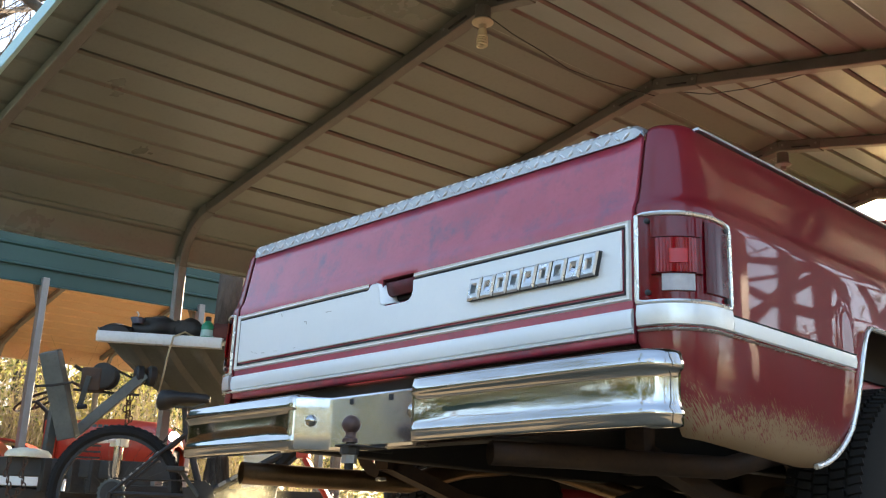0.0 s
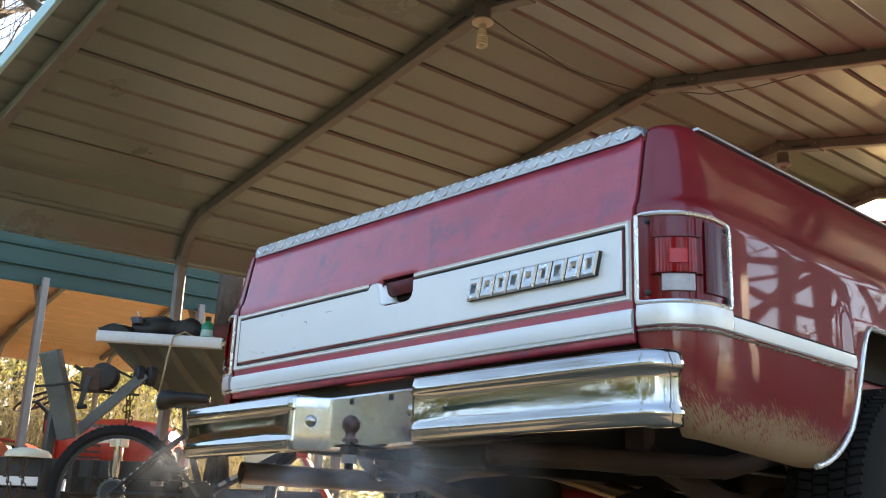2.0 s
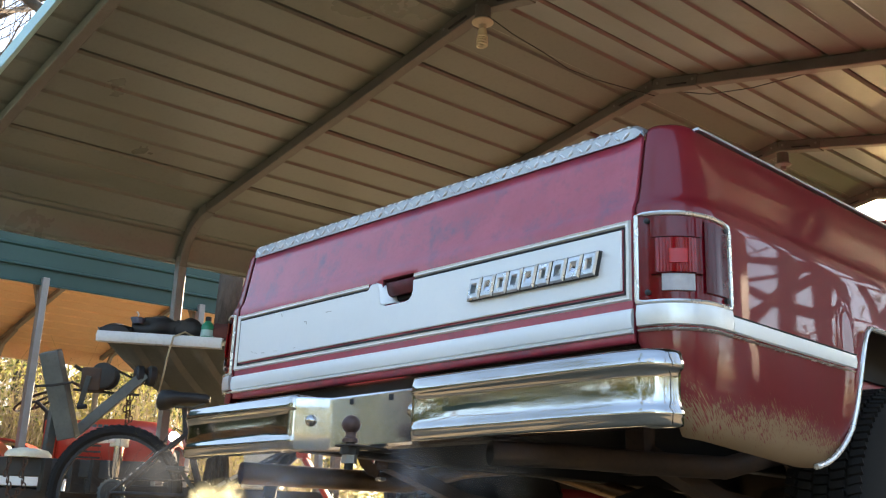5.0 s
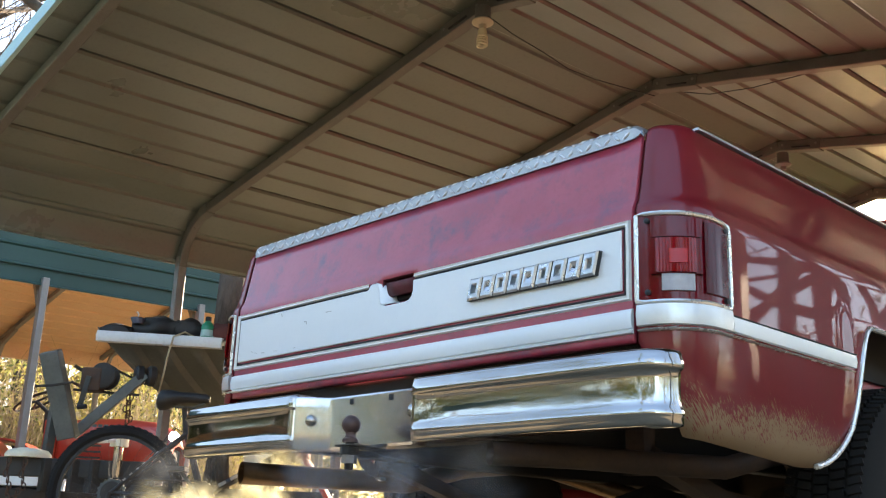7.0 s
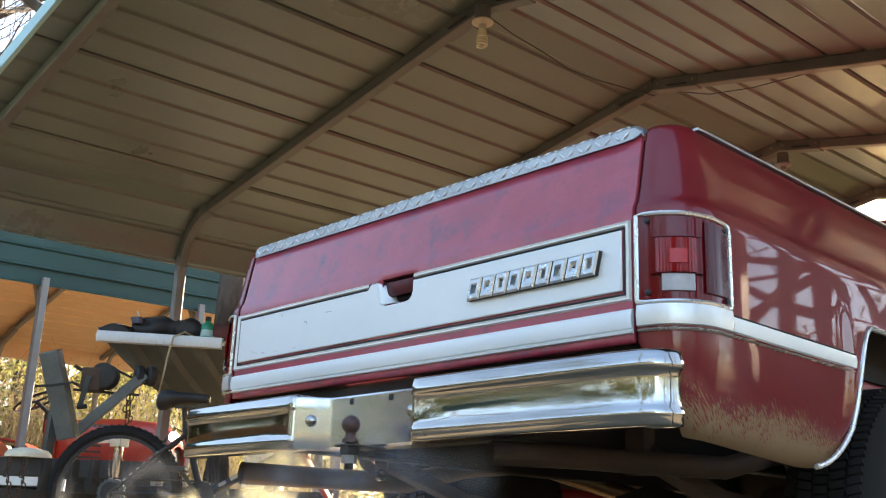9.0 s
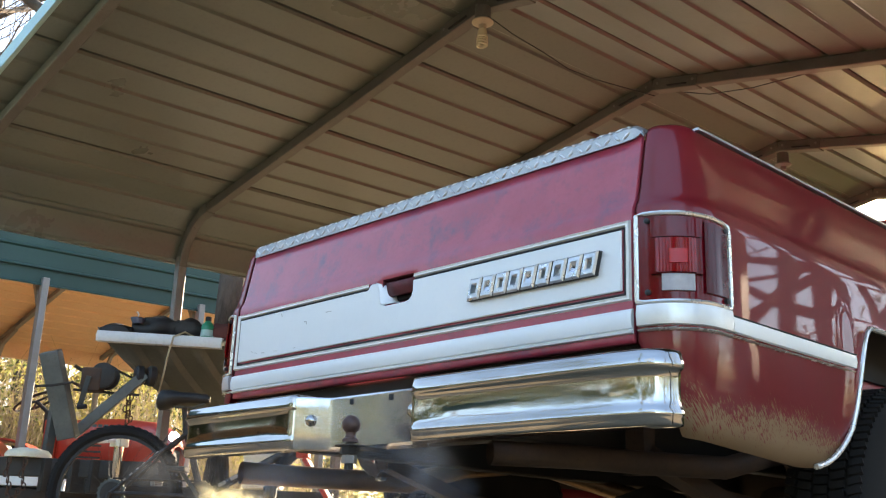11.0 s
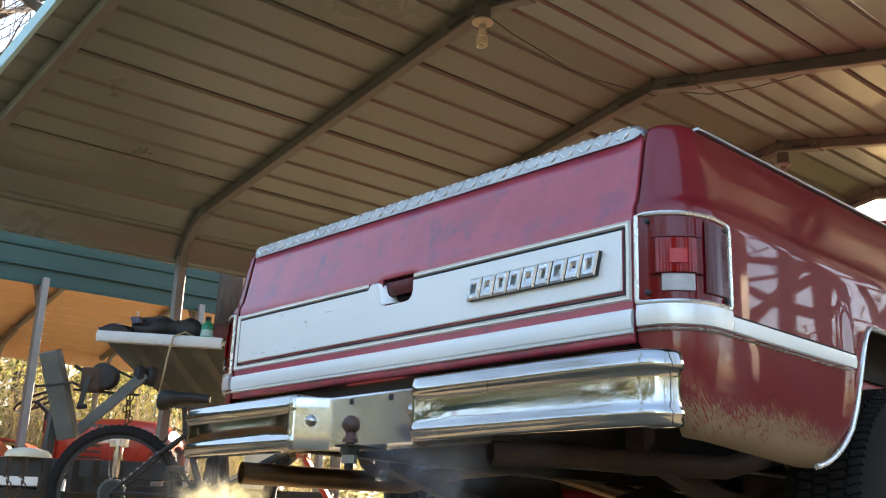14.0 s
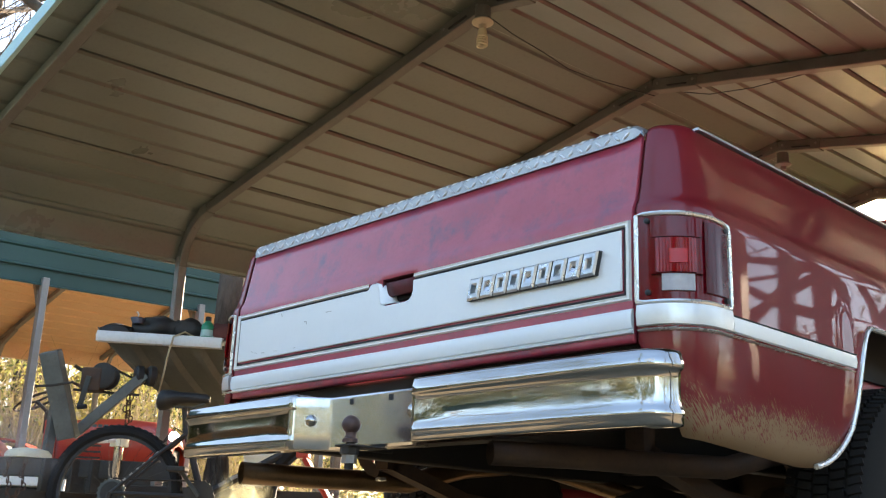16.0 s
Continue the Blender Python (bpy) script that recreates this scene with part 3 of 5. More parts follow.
def bumper(truck):
    b = part("bumper", box((-0.45, -0.055, 0.575), (0.45, 0.0, 0.67)), UNDER, truck, "dented chrome rear bumper with recessed centre", bevel=0.01)
    # wing section: out from the face, height
    sec = [(0.075, 0.548), (0.012, 0.546), (0.003, 0.5475), (0.0, 0.551), (0.0, 0.564), (-0.0012, 0.567), (-0.0022, 0.570), (-0.0022, 0.574), (-0.0005, 0.580), (0.002, 0.586), (0.0042, 0.592),
           (0.005, 0.599), (0.0062, 0.612), (0.0066, 0.628), (0.0062, 0.646), (0.005, 0.659), (0.001, 0.6625), (-0.002, 0.665), (-0.0042, 0.669), (-0.0038, 0.676), (-0.0015, 0.686), (0.001, 0.692), (0.002, 0.698), (0.006, 0.704), (0.016, 0.707), (0.075, 0.708)]
    for sg in (-1, 1):
        pts = [(0.252, -0.112, 1.0)] + [(x, y, 1.0) for x, y in [(0.256, -0.142), (0.268, -0.151), (0.278, -0.152), (0.292, -0.152)] + BUMP_L]
        rows = []
        for i, (x, y, k) in enumerate(pts):
            a = pts[max(i - 1, 1)] if i > 0 else pts[0]
            c = pts[min(i + 1, len(pts) - 1)]
            d = Vector((c[0] - a[0], c[1] - a[1], 0)).normalized()
            nrm = Vector((-d.y, d.x, 0))  # into the truck
            if i < 3:
                nrm = Vector((0, 1, 0))
            row = []
            for o, z in sec:
                zz = z
                if i < 2:
                    zz = 0.627 + (z - 0.627) * (0.9 if i == 0 else 0.97)
                if i < 4 and 0.56 < z < 0.70:
                    o = max(-0.002, min(o, 0.001))
                v = Vector((x, y, zz)) + nrm * o
                v.x = sg * v.x + (0.026 if sg > 0 else 0.06) * (x - 0.252) / 0.74
                row.append(v)
            rows.append(row)
        part("bumper_wing", sheet(rows), CHROME, b, "ribbed chrome bumper wing", thick=0.002, smooth=48)
    plan = [(-0.285, -0.146), (-0.272, -0.148), (-0.262, -0.146), (-0.256, -0.141), (-0.186, -0.074), (-0.18, -0.070), (-0.172, -0.068), (0.172, -0.068), (0.18, -0.070), (0.186, -0.074), (0.256, -0.141), (0.262, -0.146), (0.285, -0.146)]
    zs = [(0.06, 0.548), (0.004, 0.549), (0, 0.556), (0, 0.6), (0, 0.66), (0, 0.692), (0.004, 0.698), (0.04, 0.70)]
    rows = [[Vector((x, y + o, z)) for o, z in zs] for x, y in plan]
    part("centre_plate", sheet(rows), SATIN, b, "polished recessed number plate mount", thick=0.002, smooth=28)
    for sg in (-1, 1):
        n = Vector((-sg * 0.69, -0.72, 0))
        c = Vector((sg * 0.221, -0.1075, 0.630))
        part("bolt_washer", tube([c - n * 0.002, c + n * 0.0025], 0.021, 18), SATIN, b)
        part("carriage_bolt", tube([c, c + n * 0.004, c + n * 0.008, c + n * 0.012, c + n * 0.014], 0.016, 16, scale=[1.1, 1.1, 0.95, 0.65, 0.2]), CHROME, b, "domed carriage bolt")
    for x in (-0.085, 0.085):
        part("plate_slot", box((x - 0.007, -0.0705, 0.672), (x + 0.007, -0.0675, 0.688)), BLACK, b)
    part("hitch_ledge", box((-0.01, -0.178, 0.541), (0.06, -0.05, 0.547)), UNDER, b, bevel=0.003)
    ball = lathe([(0.021, 0.553), (0.021, 0.562), (0.016, 0.565), (0.013, 0.573), (0.014, 0.577)] + [(0.025 * math.sin(a), 0.6 - 0.025 * math.cos(a)) for a in [0.62 + 0.25 * i for i in range(10)]] + [(0.002, 0.6255)], (0.026, -0.152, 0), n=20)
    part("hitch_ball", ball, material("brown_oxidised_ball", (0.07, 0.04, 0.035), (0.11, 0.065, 0.055), 0.45, 0.4, 20, 120, 0.1, 0.0006), b, "brown oxidised hitch ball")
    part("ball_nut", lathe([(0.021, 0.498), (0.021, 0.52)], (0.026, -0.152, 0), n=6), GALV, b)
    part("ball_shank", tube([(0.026, -0.152, 0.482), (0.026, -0.152, 0.56)], 0.012, 12), UNDER, b)
    part("lock_washer", lathe([(0.026, 0.521), (0.026, 0.541)], (0.026, -0.152, 0), n=8), UNDER, b)
    for x in (-0.42, 0.42):
        part("bumper_bracket", box((x - 0.03, -0.08, 0.58), (x + 0.03, 0.35, 0.66)), UNDER, b, bevel=0.006)


def wheel(x, y, z, truck, R=0.40, w=0.235):
    sg = 1 if x > 0 else -1
    prof = [(0.2, -0.09), (0.235, -0.105), (0.30, -0.118), (0.355, -0.112), (0.383, -0.098), (R - 0.012, -0.085), (R - 0.012, 0.085), (0.383, 0.098), (0.355, 0.112), (0.30, 0.118), (0.235, 0.105), (0.2, 0.09)]
    wh = part("wheel", lathe([(0.05, -0.06), (0.19, -0.07), (0.205, -0.09), (0.205, 0.09), (0.19, 0.075), (0.17, 0.03), (0.06, 0.05)], (x, y, z), "x", 28), SATIN, truck, "steel truck wheel")
    part("tyre", lathe(prof, (x, y, z), "x", 48), TYRE, wh, "black all-terrain tyre, dusty tread", smooth=50)
    bm = bmesh.new()
    n = 92
    for i in range(n):
        a = 2 * math.pi * i / n
        for k, (off, ww, ln) in enumerate(((-0.09, 0.036, 0.019), (-0.046, 0.040, 0.020), (0.0, 0.040, 0.020), (0.046, 0.040, 0.020), (0.09, 0.036, 0.019))):
            aa = a + (k % 2) * math.pi / n
            m = Matrix.Translation((x, y, z)) @ Matrix.Rotation(aa, 4, "X") @ Matrix.Translation((off, 0, R - 0.007 - (0.006 if abs(off) > 0.08 else 0))) @ pose(0, 0, 0, 0, (14 if off > 0.08 else -14 if off < -0.08 else 0), (k - 2) * 9) @ Matrix.Diagonal((ww, ln, 0.016, 1))
            bmesh.ops.create_cube(bm, size=1, matrix=m)
    tagged(part("tread", bm, TYRE, wh, smooth=0), kind="stuff")


CORNER_TRIM = material("polished_trim", (0.66, 0.66, 0.65), (0.58, 0.58, 0.57), 0.3, 0.5, 14, 24, 0.14, 0.004, 0.42, grain=0.05)


def truck_body():
    truck = thing("pickup_truck", (0, 1.2, 0), "red pickup truck seen from its tailgate, silver trim", "truck")
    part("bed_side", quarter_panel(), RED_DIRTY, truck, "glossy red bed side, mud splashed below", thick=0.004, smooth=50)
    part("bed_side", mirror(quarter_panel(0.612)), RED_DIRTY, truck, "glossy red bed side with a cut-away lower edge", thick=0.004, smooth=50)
    for sg in (1, -1):
        flip = mirror if sg < 0 else (lambda b: b)
        tail_light(sg, truck)
        strip = part("corner_strip", flip(band(0.785, 0.836, 0.011, 0.004, 0.243, 20)), CORNER_TRIM, truck, "dented bright corner moulding", smooth=40)
        part("strip_lip", flip(band(0.773, 0.7815, 0.008, 0.004, 0.243, 20)), BRIGHT, strip)
        side = part("side_strip", flip(band(0.786, 0.824, 0.010, 0.246, u_of(0.765), 4)), SILVER, truck, "silver side strip with black lines", smooth=40)
        part("strip_lip", flip(band(0.775, 0.7825, 0.008, 0.246, u_of(0.76), 4)), BRIGHT, side)
        part("strip_line", flip(band(0.8215, 0.829, 0.0085, 0.246, u_of(0.77), 4)), BLACK, side)
        pts = []
        for i in range(60):
            y = 0.60 + (ARCH[1] - 0.60) * i / 59
            z = low_edge(y)
            pts.append(skin(u_of(y), z, 0.008) + Vector((0, 0, 0.003)))
        part("arch_moulding", flip(tube(pts, 0.0075, 8)), BRIGHT, truck, "thin bright wheel arch moulding")
        rail = [skin(u_of(y), 1.285, 0.0) + Vector((-0.02, 0, 0.009)) for y in (0.15, 0.5, 1.0, 2.0, 2.45)]
        part("rail_edge", flip(sweep(rail, rect(0.05, 0.006))), DIAMOND, truck, "worn bare metal rail edge")
        wheel(sg * 0.835, 1.225, 0.40, truck)
        part("inner_bed_side", flip(box((0.80, 0.06, 0.75), (0.83, 2.44, 1.27))), RED_WORN, truck)
        part("frame_rail", flip(box((0.40, 0.02, 0.56), (0.47, 3.0, 0.70))), UNDER, truck, bevel=0.008)
        part("wheel_house", flip(box((0.60, ARCH[0] + 0.02, 0.82), (0.845, ARCH[1] - 0.02, 1.0))), UNDER, truck)
        for y0, y1, zl in ((0.14, 0.745, 0.57), (1.73, 2.44, 0.57)):
            part("inner_liner", flip(box((0.915, y0, zl if sg > 0 or y0 > 1 else 0.63), (0.92, y1, 1.2))), UNDER, truck)
        part("leaf_spring", flip(sweep([(0.53, 0.45, 0.56), (0.53, 0.8, 0.46), (0.53, 1.2, 0.43), (0.53, 1.7, 0.46), (0.53, 2.0, 0.56)], rect(0.06, 0.045))), RUST_PIPE, truck)
        part("spring_shackle", flip(box((0.5, 0.42, 0.54), (0.56, 0.47, 0.66))), RUST_PIPE, truck)
    part("bed_floor", box((-0.80, 0.05, 0.72), (0.80, 2.45, 0.76)), UNDER, truck)
    part("bed_front", box((-0.96, 2.42, 0.70), (0.96, 2.45, 1.27)), RED_WORN, truck)
    part("rear_sill", box((-0.872, 0.034, 0.60), (0.872, 0.09, 0.758)), UNDER, truck, bevel=0.01)
    for y in (0.35, 0.9, 1.6):
        part("cross_member", box((-0.45, y - 0.04, 0.60), (0.45, y + 0.04, 0.70)), UNDER, truck, bevel=0.008)
    part("rear_axle", tube([(-0.75, 1.225, 0.40), (-0.2, 1.225, 0.40), (-0.13, 1.225, 0.40), (0, 1.225, 0.40), (0.13, 1.225, 0.40), (0.2, 1.225, 0.40), (0.75, 1.225, 0.40)], 0.045, 12, scale=[1, 1, 2.2, 3.0, 2.2, 1, 1]), UNDER, truck)
    part("tail_pipe", pipe([(0.40, 0.0, 0.525), (0.50, 0.2, 0.528), (0.60, 0.42, 0.525), (0.66, 0.65, 0.53), (0.64, 0.9, 0.58), (0.55, 1.2, 0.62), (0.35, 1.7, 0.5), (0.3, 3.0, 0.45)], 0.031), RUST_PIPE, truck, "rusty brown exhaust tail pipe")
    part("tail_pipe", pipe([(-0.745, 0.0, 0.503), (-0.66, 0.3, 0.503), (-0.60, 0.6, 0.508), (-0.62, 0.9, 0.58), (-0.55, 1.2, 0.62), (-0.35, 1.7, 0.5), (-0.3, 3.0, 0.45)], 0.036), SOOTY, truck, "rusty brown exhaust tail pipe")
    part("hanger_bracket", sweep([(-0.61, 0.375, 0.63), (-0.605, 0.385, 0.595), (-0.60, 0.40, 0.565), (-0.58, 0.415, 0.542), (-0.555, 0.43, 0.533)], rect(0.045, 0.006), up=(0, 1, 0)), RUST_PIPE, truck, "bent brown steel hanger strap")
    part("wiring_plug", box((-0.565, 0.42, 0.502), (-0.535, 0.45, 0.516)), BRIGHT, truck, bevel=0.004)
    for sg in (1, -1):
        # black strip painting in the shade inside the tailgate gap
        pts = [(sg * 0.8525, inset(z) + 0.014, z) for z in (0.755, 1.06, 1.075, 1.09, 1.12, 1.275)]
        part("gate_gap", sweep(pts, rect(0.0085, 0.004), up=(0, 1, 0)), BLACK, truck)
    tailgate(truck)
    bumper(truck)
    # dark parts added to block the sunlit ground seen beneath the truck
    part("oil_pan", box((-0.35, 3.5, 0.26), (0.35, 4.6, 0.5)), UNDER, truck, bevel=0.04)
    part("gearbox", box((-0.22, 2.3, 0.34), (0.22, 3.5, 0.6)), UNDER, truck, bevel=0.05)
    part("front_axle", tube([(-0.75, 4.4, 0.40), (0.75, 4.4, 0.40)], 0.05, 10), UNDER, truck)
    part("front_valance", box((-0.9, 5.2, 0.22), (0.9, 5.3, 0.6)), UNDER, truck)
    # cab and front, plain
    part("cab_lower_panel", box((-0.93, 2.462, 0.45), (0.93, 2.495, 0.80)), UNDER, truck)
    part("underbody", box((-0.9, 2.5, 0.44), (0.9, 5.2, 0.58)), UNDER, truck, bevel=0.02)
    part("cab", slab([(2.5, 0.6), (2.5, 1.30), (2.62, 1.82), (3.7, 1.84), (4.15, 1.28), (5.3, 1.18), (5.35, 0.6)], "x", -0.95, 0.95), RED, truck, bevel=0.05)
    glass = material("dark_cab_glass", (0.012, 0.014, 0.015), (0.016, 0.018, 0.02), 0.04, 0.0, 4, 40, 0.0, 0.001, 0.06)
    part("rear_window", slab([(2.52, 1.37), (2.595, 1.72), (2.61, 1.72), (2.535, 1.37)], "x", -0.7, 0.7), glass, truck)
    part("windscreen", slab([(3.76, 1.80), (4.09, 1.38), (4.11, 1.39), (3.78, 1.81)], "x", -0.78, 0.78), glass, truck)
    for x in (-0.953, 0.945):
        part("side_window", slab([(2.72, 1.34), (2.76, 1.75), (3.62, 1.76), (3.92, 1.34)], "x", x, x + 0.008), glass, truck)
    for x in (-0.835, 0.835):
        wheel(x, 4.4, 0.40, truck)
    return truck


def pipe(path, r):
    bm = tube(path, r, 16)
    p0, d = Vector(path[0]), (Vector(path[1]) - Vector(path[0])).normalized()
    end = [f for f in bm.faces if len(f.verts) == 16 and (f.calc_center_median() - p0).length < 1e-3]
    bmesh.ops.inset_region(bm, faces=end, thickness=r * 0.12)
    ex = bmesh.ops.extrude_face_region(bm, geom=end)
    bmesh.ops.translate(bm, vec=d * 0.25, verts=[v for v in ex["geom"] if isinstance(v, bmesh.types.BMVert)])
    bmesh.ops.delete(bm, geom=end, context="FACES_ONLY")
    return bm


truck_body()

# ---- more materials ----
BARK = material("grey_brown_bark", (0.05, 0.041, 0.033), (0.11, 0.09, 0.072), 0.95, 0, 7, 50, 1.0, 0.015, stretch=(1, 1, 0.3), contrast=(0.42, 0.58))
TWIG = material("dry_twigs", (0.26, 0.20, 0.12), (0.46, 0.38, 0.23), 0.9, 0, 1.5, 40, 0.2, 0.002)
LEAF = material("yellow_green_leaves", (0.46, 0.38, 0.10), (0.30, 0.32, 0.09), 0.7, 0, 0.9, 30, 0.1, 0.002)
LEAF2 = material("dark_green_leaves", (0.05, 0.075, 0.022), (0.10, 0.12, 0.04), 0.6, 0, 0.9, 30, 0.1, 0.002)
for lm in (LEAF, LEAF2, TWIG):
    leafy(lm)
TEAL = material("pale_teal_trim", (0.30, 0.50, 0.50), (0.36, 0.56, 0.55), 0.45, 0, 2, 60, 0.05, 0.001)
ALU = material("dull_aluminium", (0.5, 0.51, 0.52), (0.58, 0.585, 0.59), 0.45, 0.4, 5, 60, 0.1, 0.001)
HULL = material("olive_painted_hull", (0.07, 0.07, 0.058), (0.108, 0.108, 0.092), 0.5, 0.2, 3, 60, 0.15, 0.001, spots=(0.17, 0.165, 0.14), spot_scale=7)
STEEL = material("weathered_grey_steel", (0.055, 0.065, 0.065), (0.10, 0.11, 0.105), 0.55, 0.5, 6, 70, 0.2, 0.001, spots=(0.12, 0.08, 0.06), spot_scale=9)
TRACTOR = material("tractor_red", (0.34, 0.024, 0.014), (0.41, 0.04, 0.018), 0.35, 0, 4, 90, 0.05, 0.001, coat=0.3)
DARKP = material("black_plastic", (0.010, 0.010, 0.011), (0.018, 0.018, 0.019), 0.55, 0, 10, 120, 0.1, 0.001)
DARKIRON = material("dark_greasy_iron", (0.022, 0.022, 0.02), (0.05, 0.045, 0.04), 0.6, 0.3, 8, 90, 0.3, 0.002)
CREAM = material("cream_plastic", (0.62, 0.57, 0.42), (0.7, 0.65, 0.5), 0.5, 0, 5, 60, 0.05, 0.001)
WHITE = material("white_paint", (0.78, 0.78, 0.76), (0.7, 0.7, 0.68), 0.5, 0, 5, 60, 0.05, 0.001)
GREENP = material("green_plastic", (0.01, 0.22, 0.13), (0.015, 0.26, 0.16), 0.35, 0, 5, 60, 0.02, 0.001)
ROPE = material("old_rope", (0.34, 0.29, 0.19), (0.42, 0.37, 0.25), 0.9, 0, 30, 300, 0.5, 0.001)
GRASS = material("sunlit_grass", (0.16, 0.20, 0.035), (0.26, 0.26, 0.06), 0.8, 0, 0.8, 30, 0.1, 0.002)
BULB = material("off_white_glass_tube", (0.82, 0.72, 0.50), (0.78, 0.68, 0.46), 0.3, 0, 20, 90, 0.02, 0.001)
MAROON = material("maroon_cloth", (0.09, 0.03, 0.03), (0.12, 0.045, 0.04), 0.8, 0, 10, 90, 0.3, 0.002)
BLUEC = material("slate_blue_plastic", (0.09, 0.12, 0.19), (0.12, 0.15, 0.22), 0.45, 0, 10, 90, 0.1, 0.001)
PORCELAIN = material("yellowed_porcelain", (0.50, 0.41, 0.27), (0.56, 0.47, 0.32), 0.35, 0, 20, 90, 0.02, 0.001)
ZINC = material("weathered_zinc_channel", (0.085, 0.097, 0.094), (0.14, 0.152, 0.145), 0.5, 0.3, 7, 60, 0.3, 0.001, spots=(0.09, 0.085, 0.075), spot_scale=11)


# ---- fascia, lampholders and cable of the carport ----
def fascia():
    pts = [profile(v, -0.004) for v in [3.50] + [3.44 - 0.06 * i for i in range(10)] + [2.8, 1.5, 0.05, 0.0, -0.05, -1.5, -2.8] + [-2.9 - 0.06 * i for i in range(10)]]
    rows = []
    for x, z in pts:
        rows.append([port(x, -0.212, z - 0.03), port(x, -0.236, z - 0.028), port(x, -0.238, z + 0.055), port(x, -0.18, z + 0.06)])
    solo("fascia_trim", sheet(rows), TEAL, "pale teal folded metal trim along the roof edge", "trim", kind="structure", thick=0.002)


fascia()


def lampholder(at, bulb):
    x, y, z = at
    lamp = thing("ceiling_lamp", (x, y, z), "porcelain lampholder with unlit spiral bulb" if bulb else "lampholder with no bulb, its shade painted in as grey", "lamp", "carport lamps")
    base = part("junction_box", lathe([(0.038, 0.012), (0.042, 0.02), (0.042, 0.09), (0.036, 0.095)], (x, y, z), n=16), BOW, lamp)
    # the bulbless holder is grey to paint in the shade it hangs in
    part("lampholder", lathe([(0.03, 0.014), (0.056, 0.012), (0.058, 0.004), (0.05, 0.0), (0.03, -0.006), (0.022, -0.01), (0.02, -0.034), (0.012, -0.034)], (x, y, z), n=24), PORCELAIN if bulb else GALV, base)
    if bulb:
        b = part("bulb_base", lathe([(0.018, -0.03), (0.024, -0.045), (0.026, -0.075), (0.02, -0.082)], (x, y, z), n=20), BULB, lamp)
        pts = []
        for i in range(70):
            a = i * 2 * math.pi / 18
            pts.append((x + 0.025 * math.cos(a), y + 0.025 * math.sin(a), z - 0.08 - i * 0.00078))
        part("spiral_tube", tube(pts, 0.0058, 7), BULB, b, "off-white spiral fluorescent tube")


lampholder((-1.235, 1.527, 2.945), True)
lampholder((-1.19, 4.53, 3.0), False)
CABLE1 = [(-1.19, 1.52, 2.97), (-1.14, 1.66, 2.90), (-1.10, 1.85, 2.855), (-1.13, 2.1, 2.855), (-1.19, 2.4, 2.92), (-1.24, 2.75, 3.005), (-1.27, 3.1, 3.08)]
CABLE2 = [(-1.15, 3.25, 3.12), (-1.0, 3.3, 3.075), (-0.7, 3.29, 3.02), (-0.3, 3.2, 2.95), (0.2, 3.16, 2.86)]
for pts in (CABLE1, CABLE2):
    solo("electric_cable", tube(pts, 0.003, 6), DARKP, "dark electric cable slung under the roof", "cable", "roof cables")


# ---- neighbouring carport with green eave ----
def other_carport():
    x0, x1, ze, zr = -6.55, -12.05, 2.66, 3.3
    xm = (x0 + x1) / 2
    roof = thing("neighbour_roof", (xm, 4, 0), "tan ribbed sheet roof of a second carport, warm bounce light in its colour", "roof", kind="structure")

    def strip(a, b, mat, name, y0=-7.7, y1=6.6):
        a, b = Vector(a), Vector(b)
        d = (b - a)
        n = max(1, round(d.length / 0.2286))
        nrm = Vector((-d.z, 0, d.x)).normalized()
        if nrm.z < 0 or (abs(nrm.z) < 0.05 and (nrm.x > 0) != (a.x > xm)):
            nrm = -nrm
        cross = []
        for i in range(n):
            for f, o in ((0.0, 0.018), (0.06, 0.018), (0.13, 0.0), (0.5, 0.0), (0.93, 0.0)):
                cross.append(a + d * ((i + f) / n) + nrm * o)
        cross.append(b + nrm * 0.018)
        rows = [[p + LEAN * y for p in cross] for y in (y0, -4.0, 0.0, 2.0, 4.0, y1)]
        part(name, sheet(rows), mat, roof, smooth=25)

    for i in range(3):
        f0, f1 = i / 3, (i + 1) / 3
        for xa in (x0, x1):
            strip((xa + (xm - xa) * f0, 0, ze + (zr - ze) * f0), (xa + (xm - xa) * f1, 0, ze + (zr - ze) * f1), BOUNCE_TAN, "panel")
    strip((x0 + 0.02, 0, 2.30), (x0 + 0.02, 0, 2.46), GREEN, "green_panel")
    strip((x0 + 0.035, 0, 2.45), (x0 + 0.035, 0, 2.80), GREEN, "green_panel")
    strip((x1, 0, 2.46), (x1, 0, 2.70), BOUNCE_TAN, "panel")
    for i in range(9):
        y = -0.09 + 1.53 * (i - 4)
        bow = thing("neighbour_frame", (xm, y, 0), "galvanised tube frame of the second carport", "carport frame", "neighbour frames")
        for xa in (x0, x1):
            e = Vector((xa + (0.03 if xa == x0 else -0.03), 0, 2.62)) + LEAN * y
            s = -1 if xa == x0 else 1
            part("post", box((e.x - 0.04, e.y - 0.03, -0.05), (e.x + 0.04, e.y + 0.03, e.z - 0.25)), GALV, bow, bevel=0.006)
            part("brace", sweep([e + Vector((0, 0, -0.55)), e + Vector((s * 0.35, 0, -0.02)), e + Vector((s * 0.75, 0, 0.12))], rect(0.045, 0.045), up=(0, 1, 0)), GALV, bow)
            r = Vector((xm, 0, zr - 0.06)) + LEAN * y
            part("rafter", sweep([e + Vector((0, 0, -0.02)), r], rect(0.055, 0.055), up=(0, 1, 0)), GALV, bow)


other_carport()


